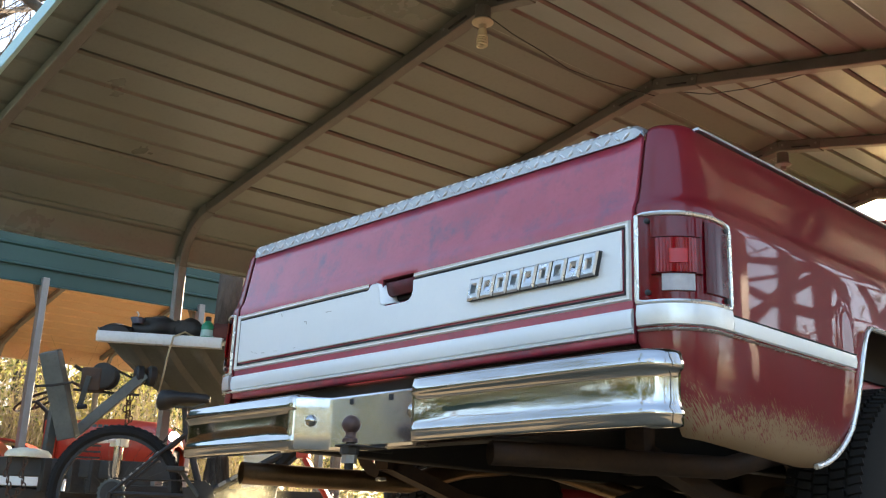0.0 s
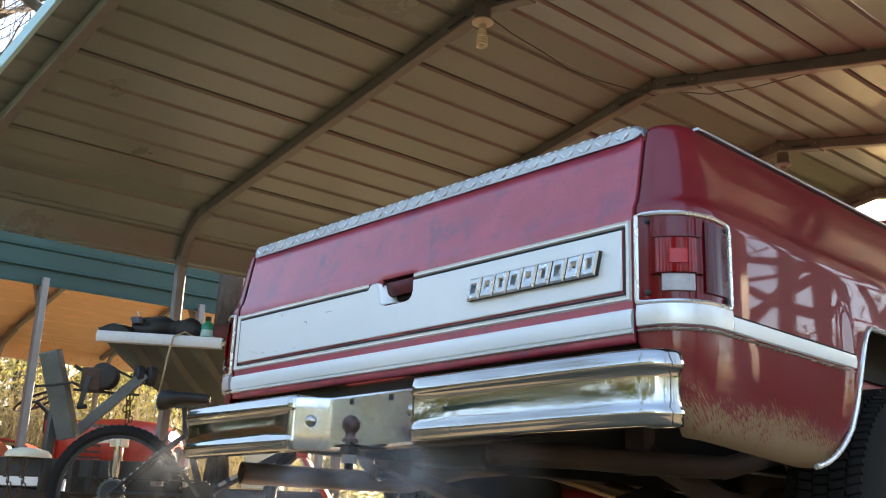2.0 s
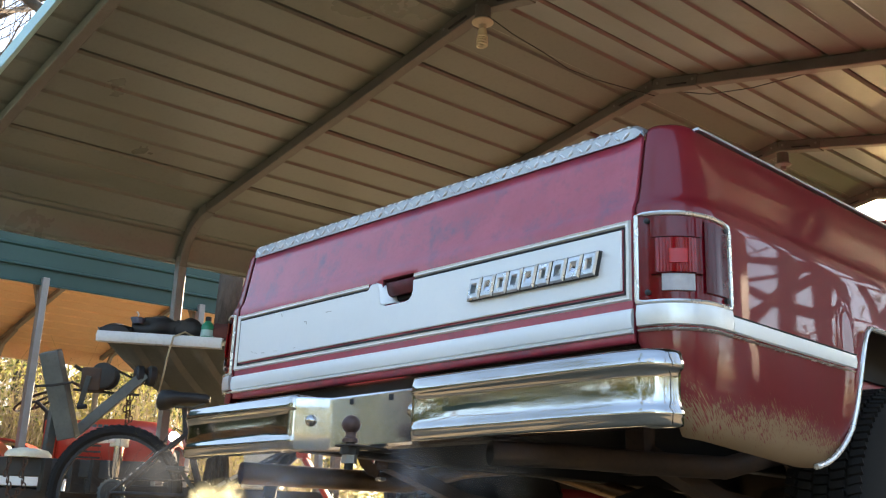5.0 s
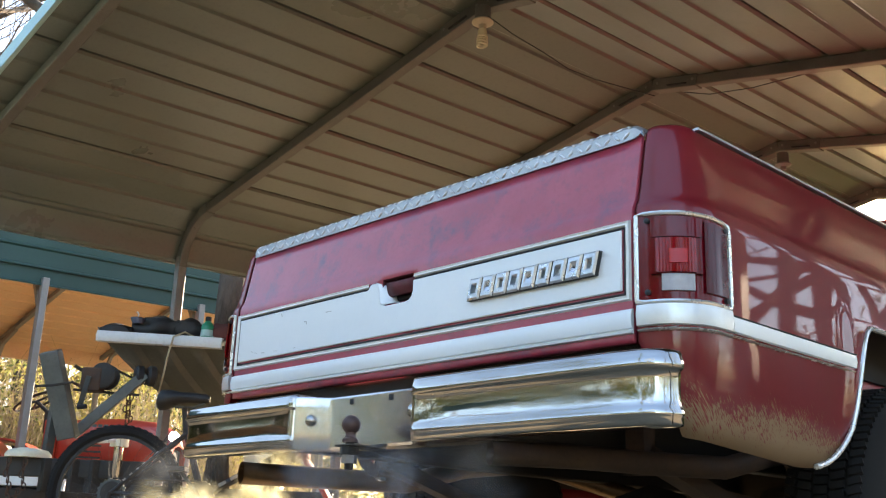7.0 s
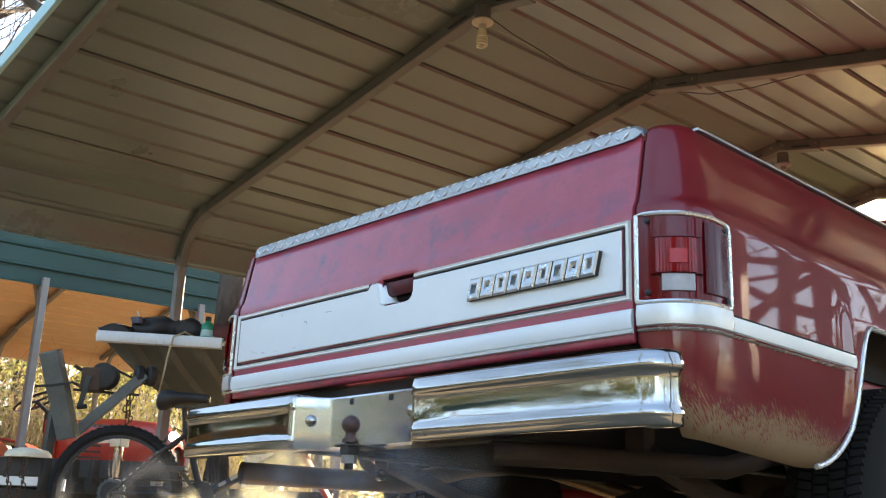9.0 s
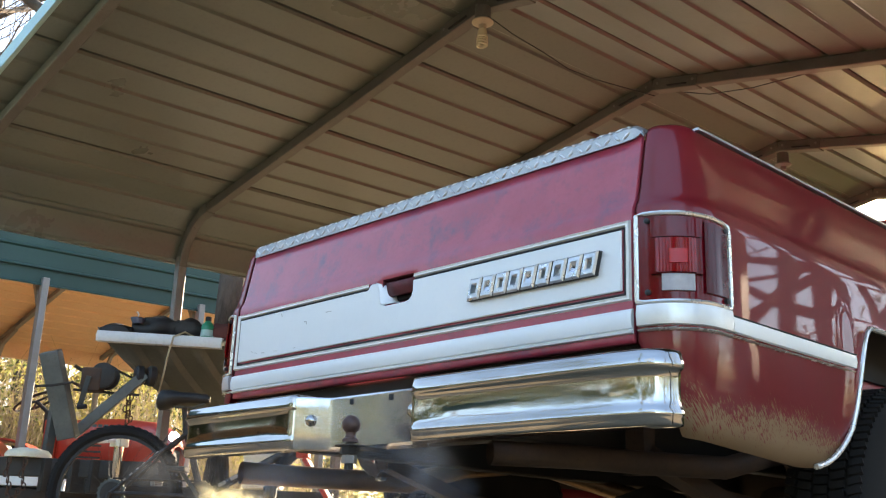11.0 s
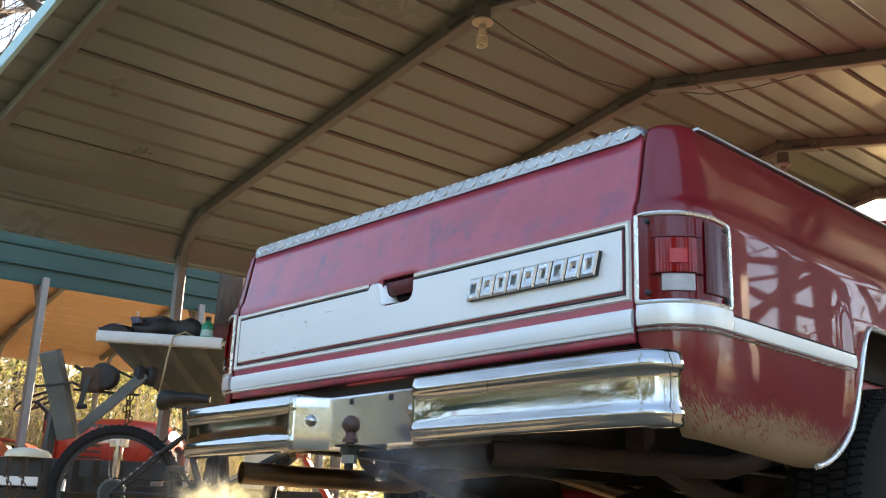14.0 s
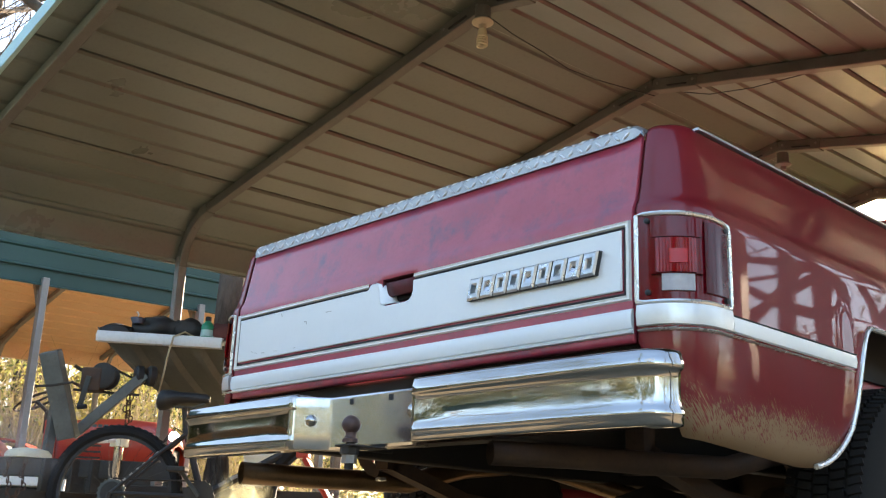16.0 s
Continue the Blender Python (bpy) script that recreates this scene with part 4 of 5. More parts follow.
# ---- trees, brush, distance ----
def branch(bm, p, d, r, length, depth, rng, tips):
    pts, sc = [p], [1.0]
    q, v = Vector(p), Vector(d).normalized()
    for i in range(4):
        v = (v + Vector((rng.uniform(-1, 1), rng.uniform(-1, 1), rng.uniform(-0.5, 0.9))) * 0.22).normalized()
        q = q + v * length / 4
        pts.append(q.copy())
        sc.append(1 - 0.16 * (i + 1))
    tube(pts, r, 7 if r > 0.08 else 5 if r > 0.03 else 3, bm, sc)
    if depth == 0:
        tips.append(q.copy())
        return
    for i in range(rng.choice((3, 4, 5))):
        k = rng.choice((2, 3, 4))
        w = Vector((rng.uniform(-1, 1), rng.uniform(-1, 1), rng.uniform(-0.25, 0.9)))
        branch(bm, pts[k], (v * 0.7 + w).normalized(), r * sc[k] * rng.uniform(0.45, 0.7), length * rng.uniform(0.55, 0.8), depth - 1, rng, tips)


def leaf_cloud(bm, pts, size, rng):
    for p in pts:
        a = Vector((rng.uniform(-1, 1), rng.uniform(-1, 1), rng.uniform(-1, 1))).normalized()
        b = a.cross(Vector((rng.uniform(-1, 1), rng.uniform(-1, 1), rng.uniform(-1, 1)))).normalized()
        s = size * rng.uniform(0.6, 1.5)
        n = a.cross(b) * s * 0.15
        vs = [bm.verts.new(p + a * s), bm.verts.new(p + b * s * 0.45 + n), bm.verts.new(p - a * s), bm.verts.new(p - b * s * 0.45 + n)]
        bm.faces.new(vs)


def tree(x, y, h, r, seed, leaves=0, leaf=LEAF2, depth=4, label="bare winter tree with thin tangled branches", lean=(0, 0)):
    rng = random.Random(seed)
    t = thing("tree", (x, y, 0), label, "tree", "trees round the yard")
    bm, tips = bmesh.new(), []
    trunk = [Vector((x, y, -0.1)) + Vector((lean[0] * f, lean[1] * f, h * f)) + Vector((rng.uniform(-1, 1), rng.uniform(-1, 1), 0)) * 0.12 * f for f in (0, 0.05, 0.2, 0.4, 0.55, 0.7, 0.85, 1.0)]
    tube(trunk, r, 12, bm, [1.35, 1.1, 1, 0.9, 0.78, 0.6, 0.42, 0.2])
    part("trunk", bm, BARK, t, smooth=60)
    bm = bmesh.new()
    for i in range(9):
        f = 0.35 + 0.065 * i
        p = trunk[0].lerp(trunk[-1], f)
        a = rng.uniform(0, 6.28)
        branch(bm, p, (math.cos(a), math.sin(a), 0.5), r * (1 - f) * 0.75 + 0.02, h * (0.42 - 0.2 * f), depth - 1, rng, tips)
    tagged(part("limb_tangle", bm, BARK, t, smooth=60), kind="stuff")
    if leaves:
        bm = bmesh.new()
        pts = [rng.choice(tips) + Vector((rng.gauss(0, 1), rng.gauss(0, 1), rng.gauss(0, 0.8))) * 0.45 for _ in range(leaves)]
        leaf_cloud(bm, pts, 0.09, rng)
        part("crown", bm, leaf, t, smooth=0)


tree(-4.98, 2.42, 9.5, 0.13, 3, 0, depth=3, label="rough barked trunk between the two carports")
tree(-15.0, 4.6, 13.0, 0.26, 12)
tree(-13.4, 2.2, 12.0, 0.12, 41, depth=5)
tree(-16.0, 3.4, 14.0, 0.14, 42, depth=5)
tree(-17.0, 1.0, 14.0, 0.25, 13)
tree(-24.0, 4.0, 15.0, 0.3, 14)
tree(-14.0, -13.0, 12.0, 0.25, 15, 4000)
tree(-2.0, -19.0, 13.0, 0.28, 16, 4000)
tree(8.5, -17.0, 12.0, 0.25, 17, 3000, LEAF)
tree(15.0, -5.0, 13.0, 0.28, 18)
tree(16.0, 4.0, 12.0, 0.25, 19, 1500, LEAF)
tree(17.0, 14.0, 13.0, 0.28, 20)
tree(7.0, 22.0, 13.0, 0.28, 21, 6000)
# unseen trees: bare trunks for the bed side's reflection, leafy ones to shade ground
for k, (x, y, h, rad) in enumerate(((5.6, 9.6, 10.0, 0.10), (6.5, 10.4, 11.0, 0.13), (7.6, 10.8, 10.0, 0.11), (7.4, 13.5, 12.0, 0.18), (9.6, 14.5, 12.0, 0.2), (1.6, 15.5, 11.0, 0.2), (5.2, 16.8, 12.0, 0.2))):
    tree(x, y, h, rad, 61 + k, 2600 if y > 15 else 0, depth=4 if y > 15 else 3, lean=(-0.4 + 0.2 * k, 0.3))


def brush(x0, x1, y0, y1, stalks, leaves, hmax, seed, label, cat="brush", leaf=0.035, dark=3, spread=0.22):
    rng = random.Random(seed)
    bm = bmesh.new()
    for i in range(stalks):
        x, y = rng.uniform(x0, x1), rng.uniform(y0, y1)
        h = hmax * rng.uniform(0.3, 1.0)
        a = rng.uniform(0, 6.28)
        lean = (rng.uniform(0.05, 0.7) if rng.random() < 0.5 else rng.uniform(0.7, 2.6)) * h * 0.5
        w = rng.uniform(0.003, 0.010) * (1.8 if rng.random() < 0.12 else 1)
        p = [Vector((x + math.cos(a) * lean * f * f, y + math.sin(a) * lean * f * f, h * (f - 0.25 * f * f * (lean / h)))) for f in (0, 0.4, 0.75, 1.0)]
        side = Vector((rng.uniform(-1, 1), rng.uniform(-1, 1), 0)).normalized() * w
        up = [bm.verts.new(q + side * (1 - 0.25 * k)) for k, q in enumerate(p)]
        dn = [bm.verts.new(q - side * (1 - 0.25 * k)) for k, q in enumerate(p)]
        for k in range(3):
            bm.faces.new((up[k], up[k + 1], dn[k + 1], dn[k]))
    ob = thing("brush", ((x0 + x1) / 2, (y0 + y1) / 2, 0), label, cat, "brush round the yard", "stuff")
    part("stalks", bm, TWIG, ob, smooth=0)
    for k, (mt, n) in enumerate(((LEAF, leaves), (LEAF2, leaves // dark if dark > 1 else leaves * 3))[0 if dark else 1:]):
        bm = bmesh.new()
        cl = [(rng.uniform(x0, x1), rng.uniform(y0, y1), rng.uniform(0.1, hmax) ** 1.0) for _ in range(max(8, n // 60))]
        pts = [Vector(rng.choice(cl)) + Vector((rng.gauss(0, 1), rng.gauss(0, 1), rng.gauss(0, 1))) * spread for _ in range(n)]
        leaf_cloud(bm, [p for p in pts if p.z > 0.02], leaf, rng)
        part("foliage", bm, mt, ob, smooth=0)


brush(-15.0, -12.7, -1.0, 9.0, 7000, 17000, 3.4, 31, "sunlit tangle of dry stalks and yellow leaves", leaf=0.042)
brush(-20.0, -17.5, -3.0, 14.0, 6000, 30000, 5.4, 32, "thick sunlit brush of stalks and leaves", leaf=0.10, dark=2)
# out of view; dark leaves thickened to dim the bumper's reflections
brush(-24.0, 11.0, -16.0, -12.5, 4000, 9000, 5.2, 33, "tall evergreen brush and dry stalks at the yard's edge, thickened to dim reflections", leaf=0.16, dark=0, spread=0.5)
# out of view; grown taller to darken the bed side's reflection
brush(10.5, 13.0, -9.0, 14.0, 5000, 9000, 4.2, 34, "brush and dry stalks at the yard's edge", leaf=0.07)
# added out of view to break up sunlight on the right-hand yard
brush(1.0, 10.0, 13.0, 16.0, 3000, 9000, 3.6, 38, "evergreen brush added to shade the yard past the carport", leaf=0.1, dark=1)
# added so its dark leaves cut ground bounce onto the carport roof
brush(-3.5, 2.6, 7.6, 12.0, 1500, 7000, 1.0, 36, "low evergreen brush added to darken the ground beyond the carport", leaf=0.1, dark=1, spread=0.4)
brush(-27.0, 9.0, 17.0, 19.5, 6000, 22000, 3.4, 35, "brush and dry stalks at the yard's edge", leaf=0.07, dark=2)

# also out of view, added height and dark leaves for the bumper's reflections
brush(-24.0, -21.0, -12.0, -3.0, 2500, 7000, 5.5, 37, "tall evergreen brush and dry stalks at the yard's edge, thickened to dim reflections", leaf=0.16, dark=0, spread=0.5)


def grass_patch():
    rng = random.Random(5)
    bm = bmesh.new()
    for i in range(9000):
        x, y = rng.uniform(-6.4, -2.8), rng.uniform(2.6, 8.0)
        h = rng.uniform(0.04, 0.13)
        d = Vector((rng.uniform(-1, 1), rng.uniform(-1, 1), 0)) * 0.03
        s = Vector((rng.uniform(-1, 1), rng.uniform(-1, 1), 0)).normalized() * 0.004
        vs = [bm.verts.new(q) for q in (Vector((x, y, -0.03)) - s, Vector((x, y, -0.03)) + s, Vector((x, y, h)) + d)]
        bm.faces.new(vs)
    solo("grass", bm, GRASS, "sunlit green and yellow grass beside the carport", "grass", kind="stuff", smooth=0)


grass_patch()


# ---- bicycle ----
BX = Vector((0.6818, 0.7306, 0.0)).normalized()
BY = Vector((-BX.y, BX.x, 0))
HUB = Vector((-2.645, 0.475, 0.485))


def bk(a, b, h):
    """Point of the bicycle: forward, to its left, over the rear hub."""
    return HUB + BX * a + BY * b + Vector((0, 0, h))


def bicycle():
    bike = thing("bicycle", HUB - Vector((0, 0, 0.5)), "black mountain bike on a low stand, white lettering bars", "bicycle")
    mm = Matrix.Translation(HUB) @ Matrix((BX, BY, (0, 0, 1))).transposed().to_4x4()

    def wheel_at(a):
        m = mm @ Matrix.Translation((a, 0, 0))

        def put(bm):
            bmesh.ops.transform(bm, matrix=m, verts=bm.verts[:])
            return bm
        prof = [(0.305 + 0.027 * math.cos(t), 0.027 * math.sin(t)) for t in [2 * math.pi * i / 10 for i in range(10)]]
        wh = part("wheel", put(lathe([(0.268, -0.012), (0.282, -0.013), (0.285, 0.0), (0.282, 0.013), (0.268, 0.012), (0.266, 0)], (0, 0, 0), "y", 40, close=True)), DARKP, bike, "black rimmed bicycle wheel")
        part("tyre", put(lathe(prof, (0, 0, 0), "y", 48, close=True)), TYRE, wh, "knobbly black tyre")
        bm = bmesh.new()
        for i in range(60):
            t = 2 * math.pi * i / 60
            for o in (-0.017, 0.0, 0.017):
                tt = t + (0.05 if o == 0 else 0)
                r = 0.331 - (0.006 if o else 0)
                bmesh.ops.create_cube(bm, size=1, matrix=Matrix.Rotation(tt, 4, "Y") @ Matrix.Translation((r, o, 0)) @ Matrix.Diagonal((0.008, 0.011, 0.014, 1)))
        tagged(part("tread", put(bm), TYRE, wh, smooth=0), kind="stuff")
        for i in range(28):
            t = 2 * math.pi * i / 28
            o = 0.022 if i % 2 else -0.022
            p0 = (0.02 * math.cos(t + 0.9), o, 0.02 * math.sin(t + 0.9))
            p1 = (0.27 * math.cos(t), 0, 0.27 * math.sin(t))
            part("spoke", put(tube([p0, p1], 0.001, 3)), DARKIRON, wh)
        part("hub", put(lathe([(0.01, -0.06), (0.022, -0.03), (0.016, 0), (0.022, 0.03), (0.01, 0.06)], (0, 0, 0), "y", 14)), DARKIRON, wh)
        return wh, put

    rear, put = wheel_at(0.0)
    teeth = []
    for i in range(72):
        t = 2 * math.pi * i / 72
        r = 0.072 if i % 4 < 2 else 0.066
        teeth.append((r * math.cos(t), r * math.sin(t)))
    part("sprocket", put(slab(teeth, "y", -0.05, -0.045)), STEEL, rear, "toothed steel sprocket")
    part("sprocket_face", put(lathe([(0.05, -0.056), (0.055, -0.05)], (0, 0, 0), "y", 24)), DARKIRON, rear)
    wheel_at(1.06)
    fr = DARKP
    frame_ob = part("frame", tube([bk(0.43, 0, 0.0), bk(0.33, 0, 0.29), bk(0.315, 0, 0.33)], 0.017, 10), fr, bike, "black bicycle frame")
    part("top_tube", tube([bk(0.32, 0, 0.30), bk(0.88, 0, 0.36)], 0.016, 10), fr, frame_ob)
    part("down_tube", tube([bk(0.43, 0, 0.0), bk(0.90, 0, 0.27)], 0.02, 10), fr, frame_ob)
    part("head_tube", tube([bk(0.905, 0, 0.24), bk(0.875, 0, 0.40)], 0.021, 10), fr, frame_ob)
    for s in (-0.05, 0.05):
        part("seat_stay", tube([bk(0.0, s * 1.2, 0), bk(0.2, s * 0.8, 0.19), bk(0.325, s * 0.3, 0.30)], 0.009, 8), fr, frame_ob)
        part("chain_stay", tube([bk(0.0, s * 1.2, 0), bk(0.43, s * 0.6, 0)], 0.01, 8), fr, frame_ob)
        part("fork_leg", tube([bk(0.925, s, 0.2), bk(1.06, s * 1.1, 0.0)], 0.014, 8), TRACTOR, frame_ob, "red fork leg")
    part("fork_crown", box((-0.03, -0.06, -0.02), (0.03, 0.06, 0.02), m=mm @ Matrix.Translation((0.915, 0, 0.22))), TRACTOR, frame_ob, bevel=0.008)
    part("handlebar", tube([bk(0.84, 0.31, 0.45), bk(0.86, 0.1, 0.44), bk(0.86, -0.1, 0.44), bk(0.84, -0.31, 0.45)], 0.0125, 8), DARKP, frame_ob)
    for i in range(4):
        c = bk(0.53 + 0.055 * i, -0.024, 0.065 + 0.032 * i)
        part("lettering_bar", box((-0.02, -0.002, -0.008), (0.02, 0.002, 0.008), m=Matrix.Translation(c) @ mm.to_3x3().to_4x4() @ pose(0, 0, 0, 0, -30, 0)), GALV, frame_ob)
    for i in range(6):
        c = bk(0.06 + 0.028 * i, -0.062 + 0.004 * i, 0.065 + 0.027 * i)
        part("lettering_bar", box((-0.008, -0.0015, -0.004), (0.008, 0.0015, 0.004), m=Matrix.Translation(c) @ mm.to_3x3().to_4x4() @ pose(0, 0, 0, 0, -44, 0)), GALV, frame_ob)
    part("seat_post", tube([bk(0.318, 0, 0.32), bk(0.305, 0, 0.40), bk(0.30, 0, 0.435)], 0.0135, 10), DARKIRON, frame_ob)
    # saddle from cross sections
    secs = [(0.165, 0.04, 0.05, 0.448), (0.18, 0.068, 0.072, 0.455), (0.22, 0.075, 0.07, 0.46), (0.27, 0.055, 0.042, 0.47), (0.33, 0.032, 0.036, 0.472), (0.4, 0.022, 0.033, 0.47), (0.425, 0.014, 0.022, 0.467)]
    bm = bmesh.new()
    rings = []
    for a, w, hh, z in secs:
        rings.append([bm.verts.new(bk(a, w * math.cos(t), z + 0.008 + hh * 0.72 * math.sin(t))) for t in [2 * math.pi * i / 12 for i in range(12)]])
    for r0, r1 in zip(rings, rings[1:]):
        for i in range(12):
            bm.faces.new((r0[i], r0[(i + 1) % 12], r1[(i + 1) % 12], r1[i]))
    bm.faces.new(rings[0])
    bm.faces.new(rings[-1])
    sad = part("saddle", bm, DARKP, bike, "black padded saddle", smooth=60)
    for s in (-0.02, 0.02):
        part("saddle_rail", tube([bk(0.2, s, 0.45), bk(0.26, s, 0.43), bk(0.34, s, 0.43), bk(0.4, s * 0.5, 0.452)], 0.0035, 6), STEEL, sad)
    ch = []
    for i in range(80):
        t = 2 * math.pi * i / 80
        r = 0.076 if i % 4 < 2 else 0.071
        ch.append((r * math.cos(t), r * math.sin(t)))
    bm = slab(ch, "y", -0.055, -0.05)
    bmesh.ops.transform(bm, matrix=mm @ Matrix.Translation((0.43, 0, 0)), verts=bm.verts[:])
    crank = part("chainring", bm, DARKIRON, bike)
    part("crank_arm", tube([bk(0.43, -0.07, 0), bk(0.33, -0.075, 0.12)], 0.01, 8), STEEL, crank)
    part("pedal", box((-0.045, -0.05, -0.012), (0.045, 0.05, 0.012), m=mm @ Matrix.Translation((0.33, -0.12, 0.12))), DARKIRON, crank, bevel=0.004)
    for dz in (-0.07, 0.07):
        part("chain_run", tube([bk(0, -0.05, dz), bk(0.43, -0.052, dz)], 0.004, 5), DARKIRON, crank)
    for s, o in ((0.05, -0.02), (-0.03, 0.03)):
        part("brake_cable", tube([bk(0.3, o, 0.31), bk(0.26, o + s, 0.33), bk(0.22, o + s, 0.27), bk(0.16, o, 0.19)], 0.003, 5), DARKP, frame_ob)
    part("stand", tube([bk(0.0, 0.08, 0.0), bk(-0.05, 0.16, -0.5)], 0.012, 6), DARKIRON, bike)
    part("stand", tube([bk(0.0, -0.08, 0.0), bk(-0.05, -0.16, -0.5)], 0.012, 6), DARKIRON, bike)
    part("stand", tube([bk(0.43, 0.03, -0.02), bk(0.5, 0.12, -0.5)], 0.012, 6), DARKIRON, bike)


bicycle()


# ---- boat on its trailer ----
def beam(a, b, w, h, up=(0, 0, 1), bm=None):
    return sweep([a, b], rect(w, h), bm, up=up)


def boat():
    A, B = Vector((-3.80, 0.80, 1.455)), Vector((-3.25, 1.41, 1.44))
    away = Vector((-0.51, 0.86, -0.14)) * 1.75
    ob = thing("jon_boat", (-3.6, 1.5, 0.9), "flat-bottomed aluminium boat, ribbed underside, bow up", "boat")
    n = 40
    ribs = []
    for k in range(8):
        f = k / 7
        row = []
        for i in range(n + 1):
            g = i / n
            p = A.lerp(B, g * 1.25) + away * f + Vector((0, 0, -0.05 * math.sin(min(1, f * 1.6) * math.pi / 2) - 0.12 * math.sin(min(1, f * 2.2) * math.pi / 2) + 0.06 * f))
            edge = min(1.0, g / 0.08)
            lift = 0.022 if (i % 8) < 5 else -0.012
            row.append(p + Vector((0, 0, lift - 0.06 * edge * min(1, f * 4))) + Vector((0.5, -0.5, 0)) * (-0.0))
        ribs.append(row)
    part("hull_bottom", sheet(ribs), HULL, ob, "dull olive ribbed hull bottom", thick=0.004, smooth=20)
    side = []
    for k in range(8):
        f = k / 7
        base = ribs[k][0]
        side.append([base, base + Vector((-0.02, 0.0, 0.03 + 0.1 * f)), base + Vector((-0.04, 0.0, 0.05 + 0.3 * f))])
    part("hull_side", sheet(side), HULL, ob, thick=0.004)
    d = (B - A).normalized()
    lip = [A - d * 0.01 + Vector((0, 0, 0.012)), A.lerp(B, 0.93) + Vector((0, 0, 0.008))]
    part("bow_rail", sweep(lip, [(-0.03, -0.036), (0.02, -0.034), (0.028, 0.0), (0.02, 0.03), (-0.04, 0.034), (-0.045, 0.0)]), ALU, ob, "pale aluminium bow rail", smooth=30)
    part("bow_deck", slab([(A.x, A.y), (B.x, B.y), (B.x - 0.26, B.y + 0.43), (A.x - 0.26, A.y + 0.43)], "z", 1.462, 1.47), HULL, ob)
    # clutter on the bow deck
    rng = random.Random(9)

    def lump(name, c, size, mat, label, cat, seed):
        bm = bmesh.new()
        bmesh.ops.create_icosphere(bm, subdivisions=3, radius=1)
        for v in bm.verts:
            k = 1 + 0.35 * noise.noise(v.co * 1.7 + Vector((seed, 0, 0))) + 0.15 * noise.noise(v.co * 5 + Vector((0, seed, 0)))
            v.co = Vector((v.co.x * size[0] * k, v.co.y * size[1] * k, max(-0.9, v.co.z * k) * size[2]))
        bmesh.ops.transform(bm, matrix=Matrix.Translation(c) @ Matrix.Rotation(math.atan2(d.y, d.x), 4, "Z"), verts=bm.verts[:])
        solo(name, bm, mat, label, cat, "boat clutter", smooth=50)

    def on(f, back, z):
        p = A.lerp(B, f) + Vector((-0.71, 0.65, 0)) * back
        p.z = 1.47 + z
        return p
    lump("black_bag", on(0.42, 0.10, 0.075), (0.20, 0.08, 0.07), DARKP, "crumpled black bag lying in the boat", "bag", 1)
    lump("black_bag", on(0.10, 0.06, 0.04), (0.10, 0.06, 0.045), DARKP, "crumpled black bag lying in the boat", "bag", 4)
    lump("black_bag", on(0.64, 0.08, 0.07), (0.09, 0.06, 0.07), DARKP, "crumpled black bag lying in the boat", "bag", 7)
    lump("maroon_cloth", on(0.93, 0.08, 0.055), (0.13, 0.06, 0.065), MAROON, "folded maroon cloth in the boat", "cloth", 9)
    part_of = thing("blue_mug", on(0.26, 0.04, 0.09), "slate blue plastic scoop on the bag", "scoop", "boat clutter")
    part("cup", lathe([(0.03, 0.0), (0.045, 0.03), (0.042, 0.034), (0.02, 0.008)], on(0.26, 0.04, 0.09), n=16), BLUEC, part_of)
    part("handle", tube([on(0.26, 0.04, 0.12), on(0.265, 0.04, 0.145), on(0.25, 0.04, 0.165)], 0.006, 6), WHITE, part_of)
    bt = on(0.80, 0.03, 0.005)
    bottle = thing("oil_bottle", bt, "green plastic oil bottle with dark cap", "bottle", "boat clutter")
    body = part("bottle_body", lathe([(0.036, 0.0), (0.04, 0.006), (0.04, 0.075), (0.033, 0.095), (0.018, 0.11), (0.016, 0.118)], bt, n=20), GREENP, bottle, smooth=50)
    part("cap", lathe([(0.019, 0.115), (0.019, 0.14), (0.017, 0.142)], bt, n=14), DARKP, bottle)
    part("label", lathe([(0.0405, 0.015), (0.041, 0.02), (0.041, 0.05), (0.0405, 0.055)], bt, n=20), TEAL, body)
    for f, s in ((0.58, 0.05), (0.7, -0.02)):
        solo("steel_tool", beam(on(f, 0.06, 0.07), on(f + 0.09, 0.08, 0.10 + s * 0.3), 0.02, 0.012), ALU, "small bright metal tool on the bags", "tool", "boat clutter", bevel=0.003)
    # rope over the bow
    pts = [on(0.70, 0.05, 0.02), on(0.64, 0.0, 0.04), on(0.575, -0.05, 0.0), on(0.555, -0.065, -0.1), on(0.54, -0.07, -0.22), on(0.525, -0.08, -0.33), on(0.52, -0.1, -0.42), on(0.515, -0.1, -0.5)]
    solo("rope", tube(pts, 0.006, 6), ROPE, "thin pale rope hanging over the bow", "rope", smooth=60)


boat()


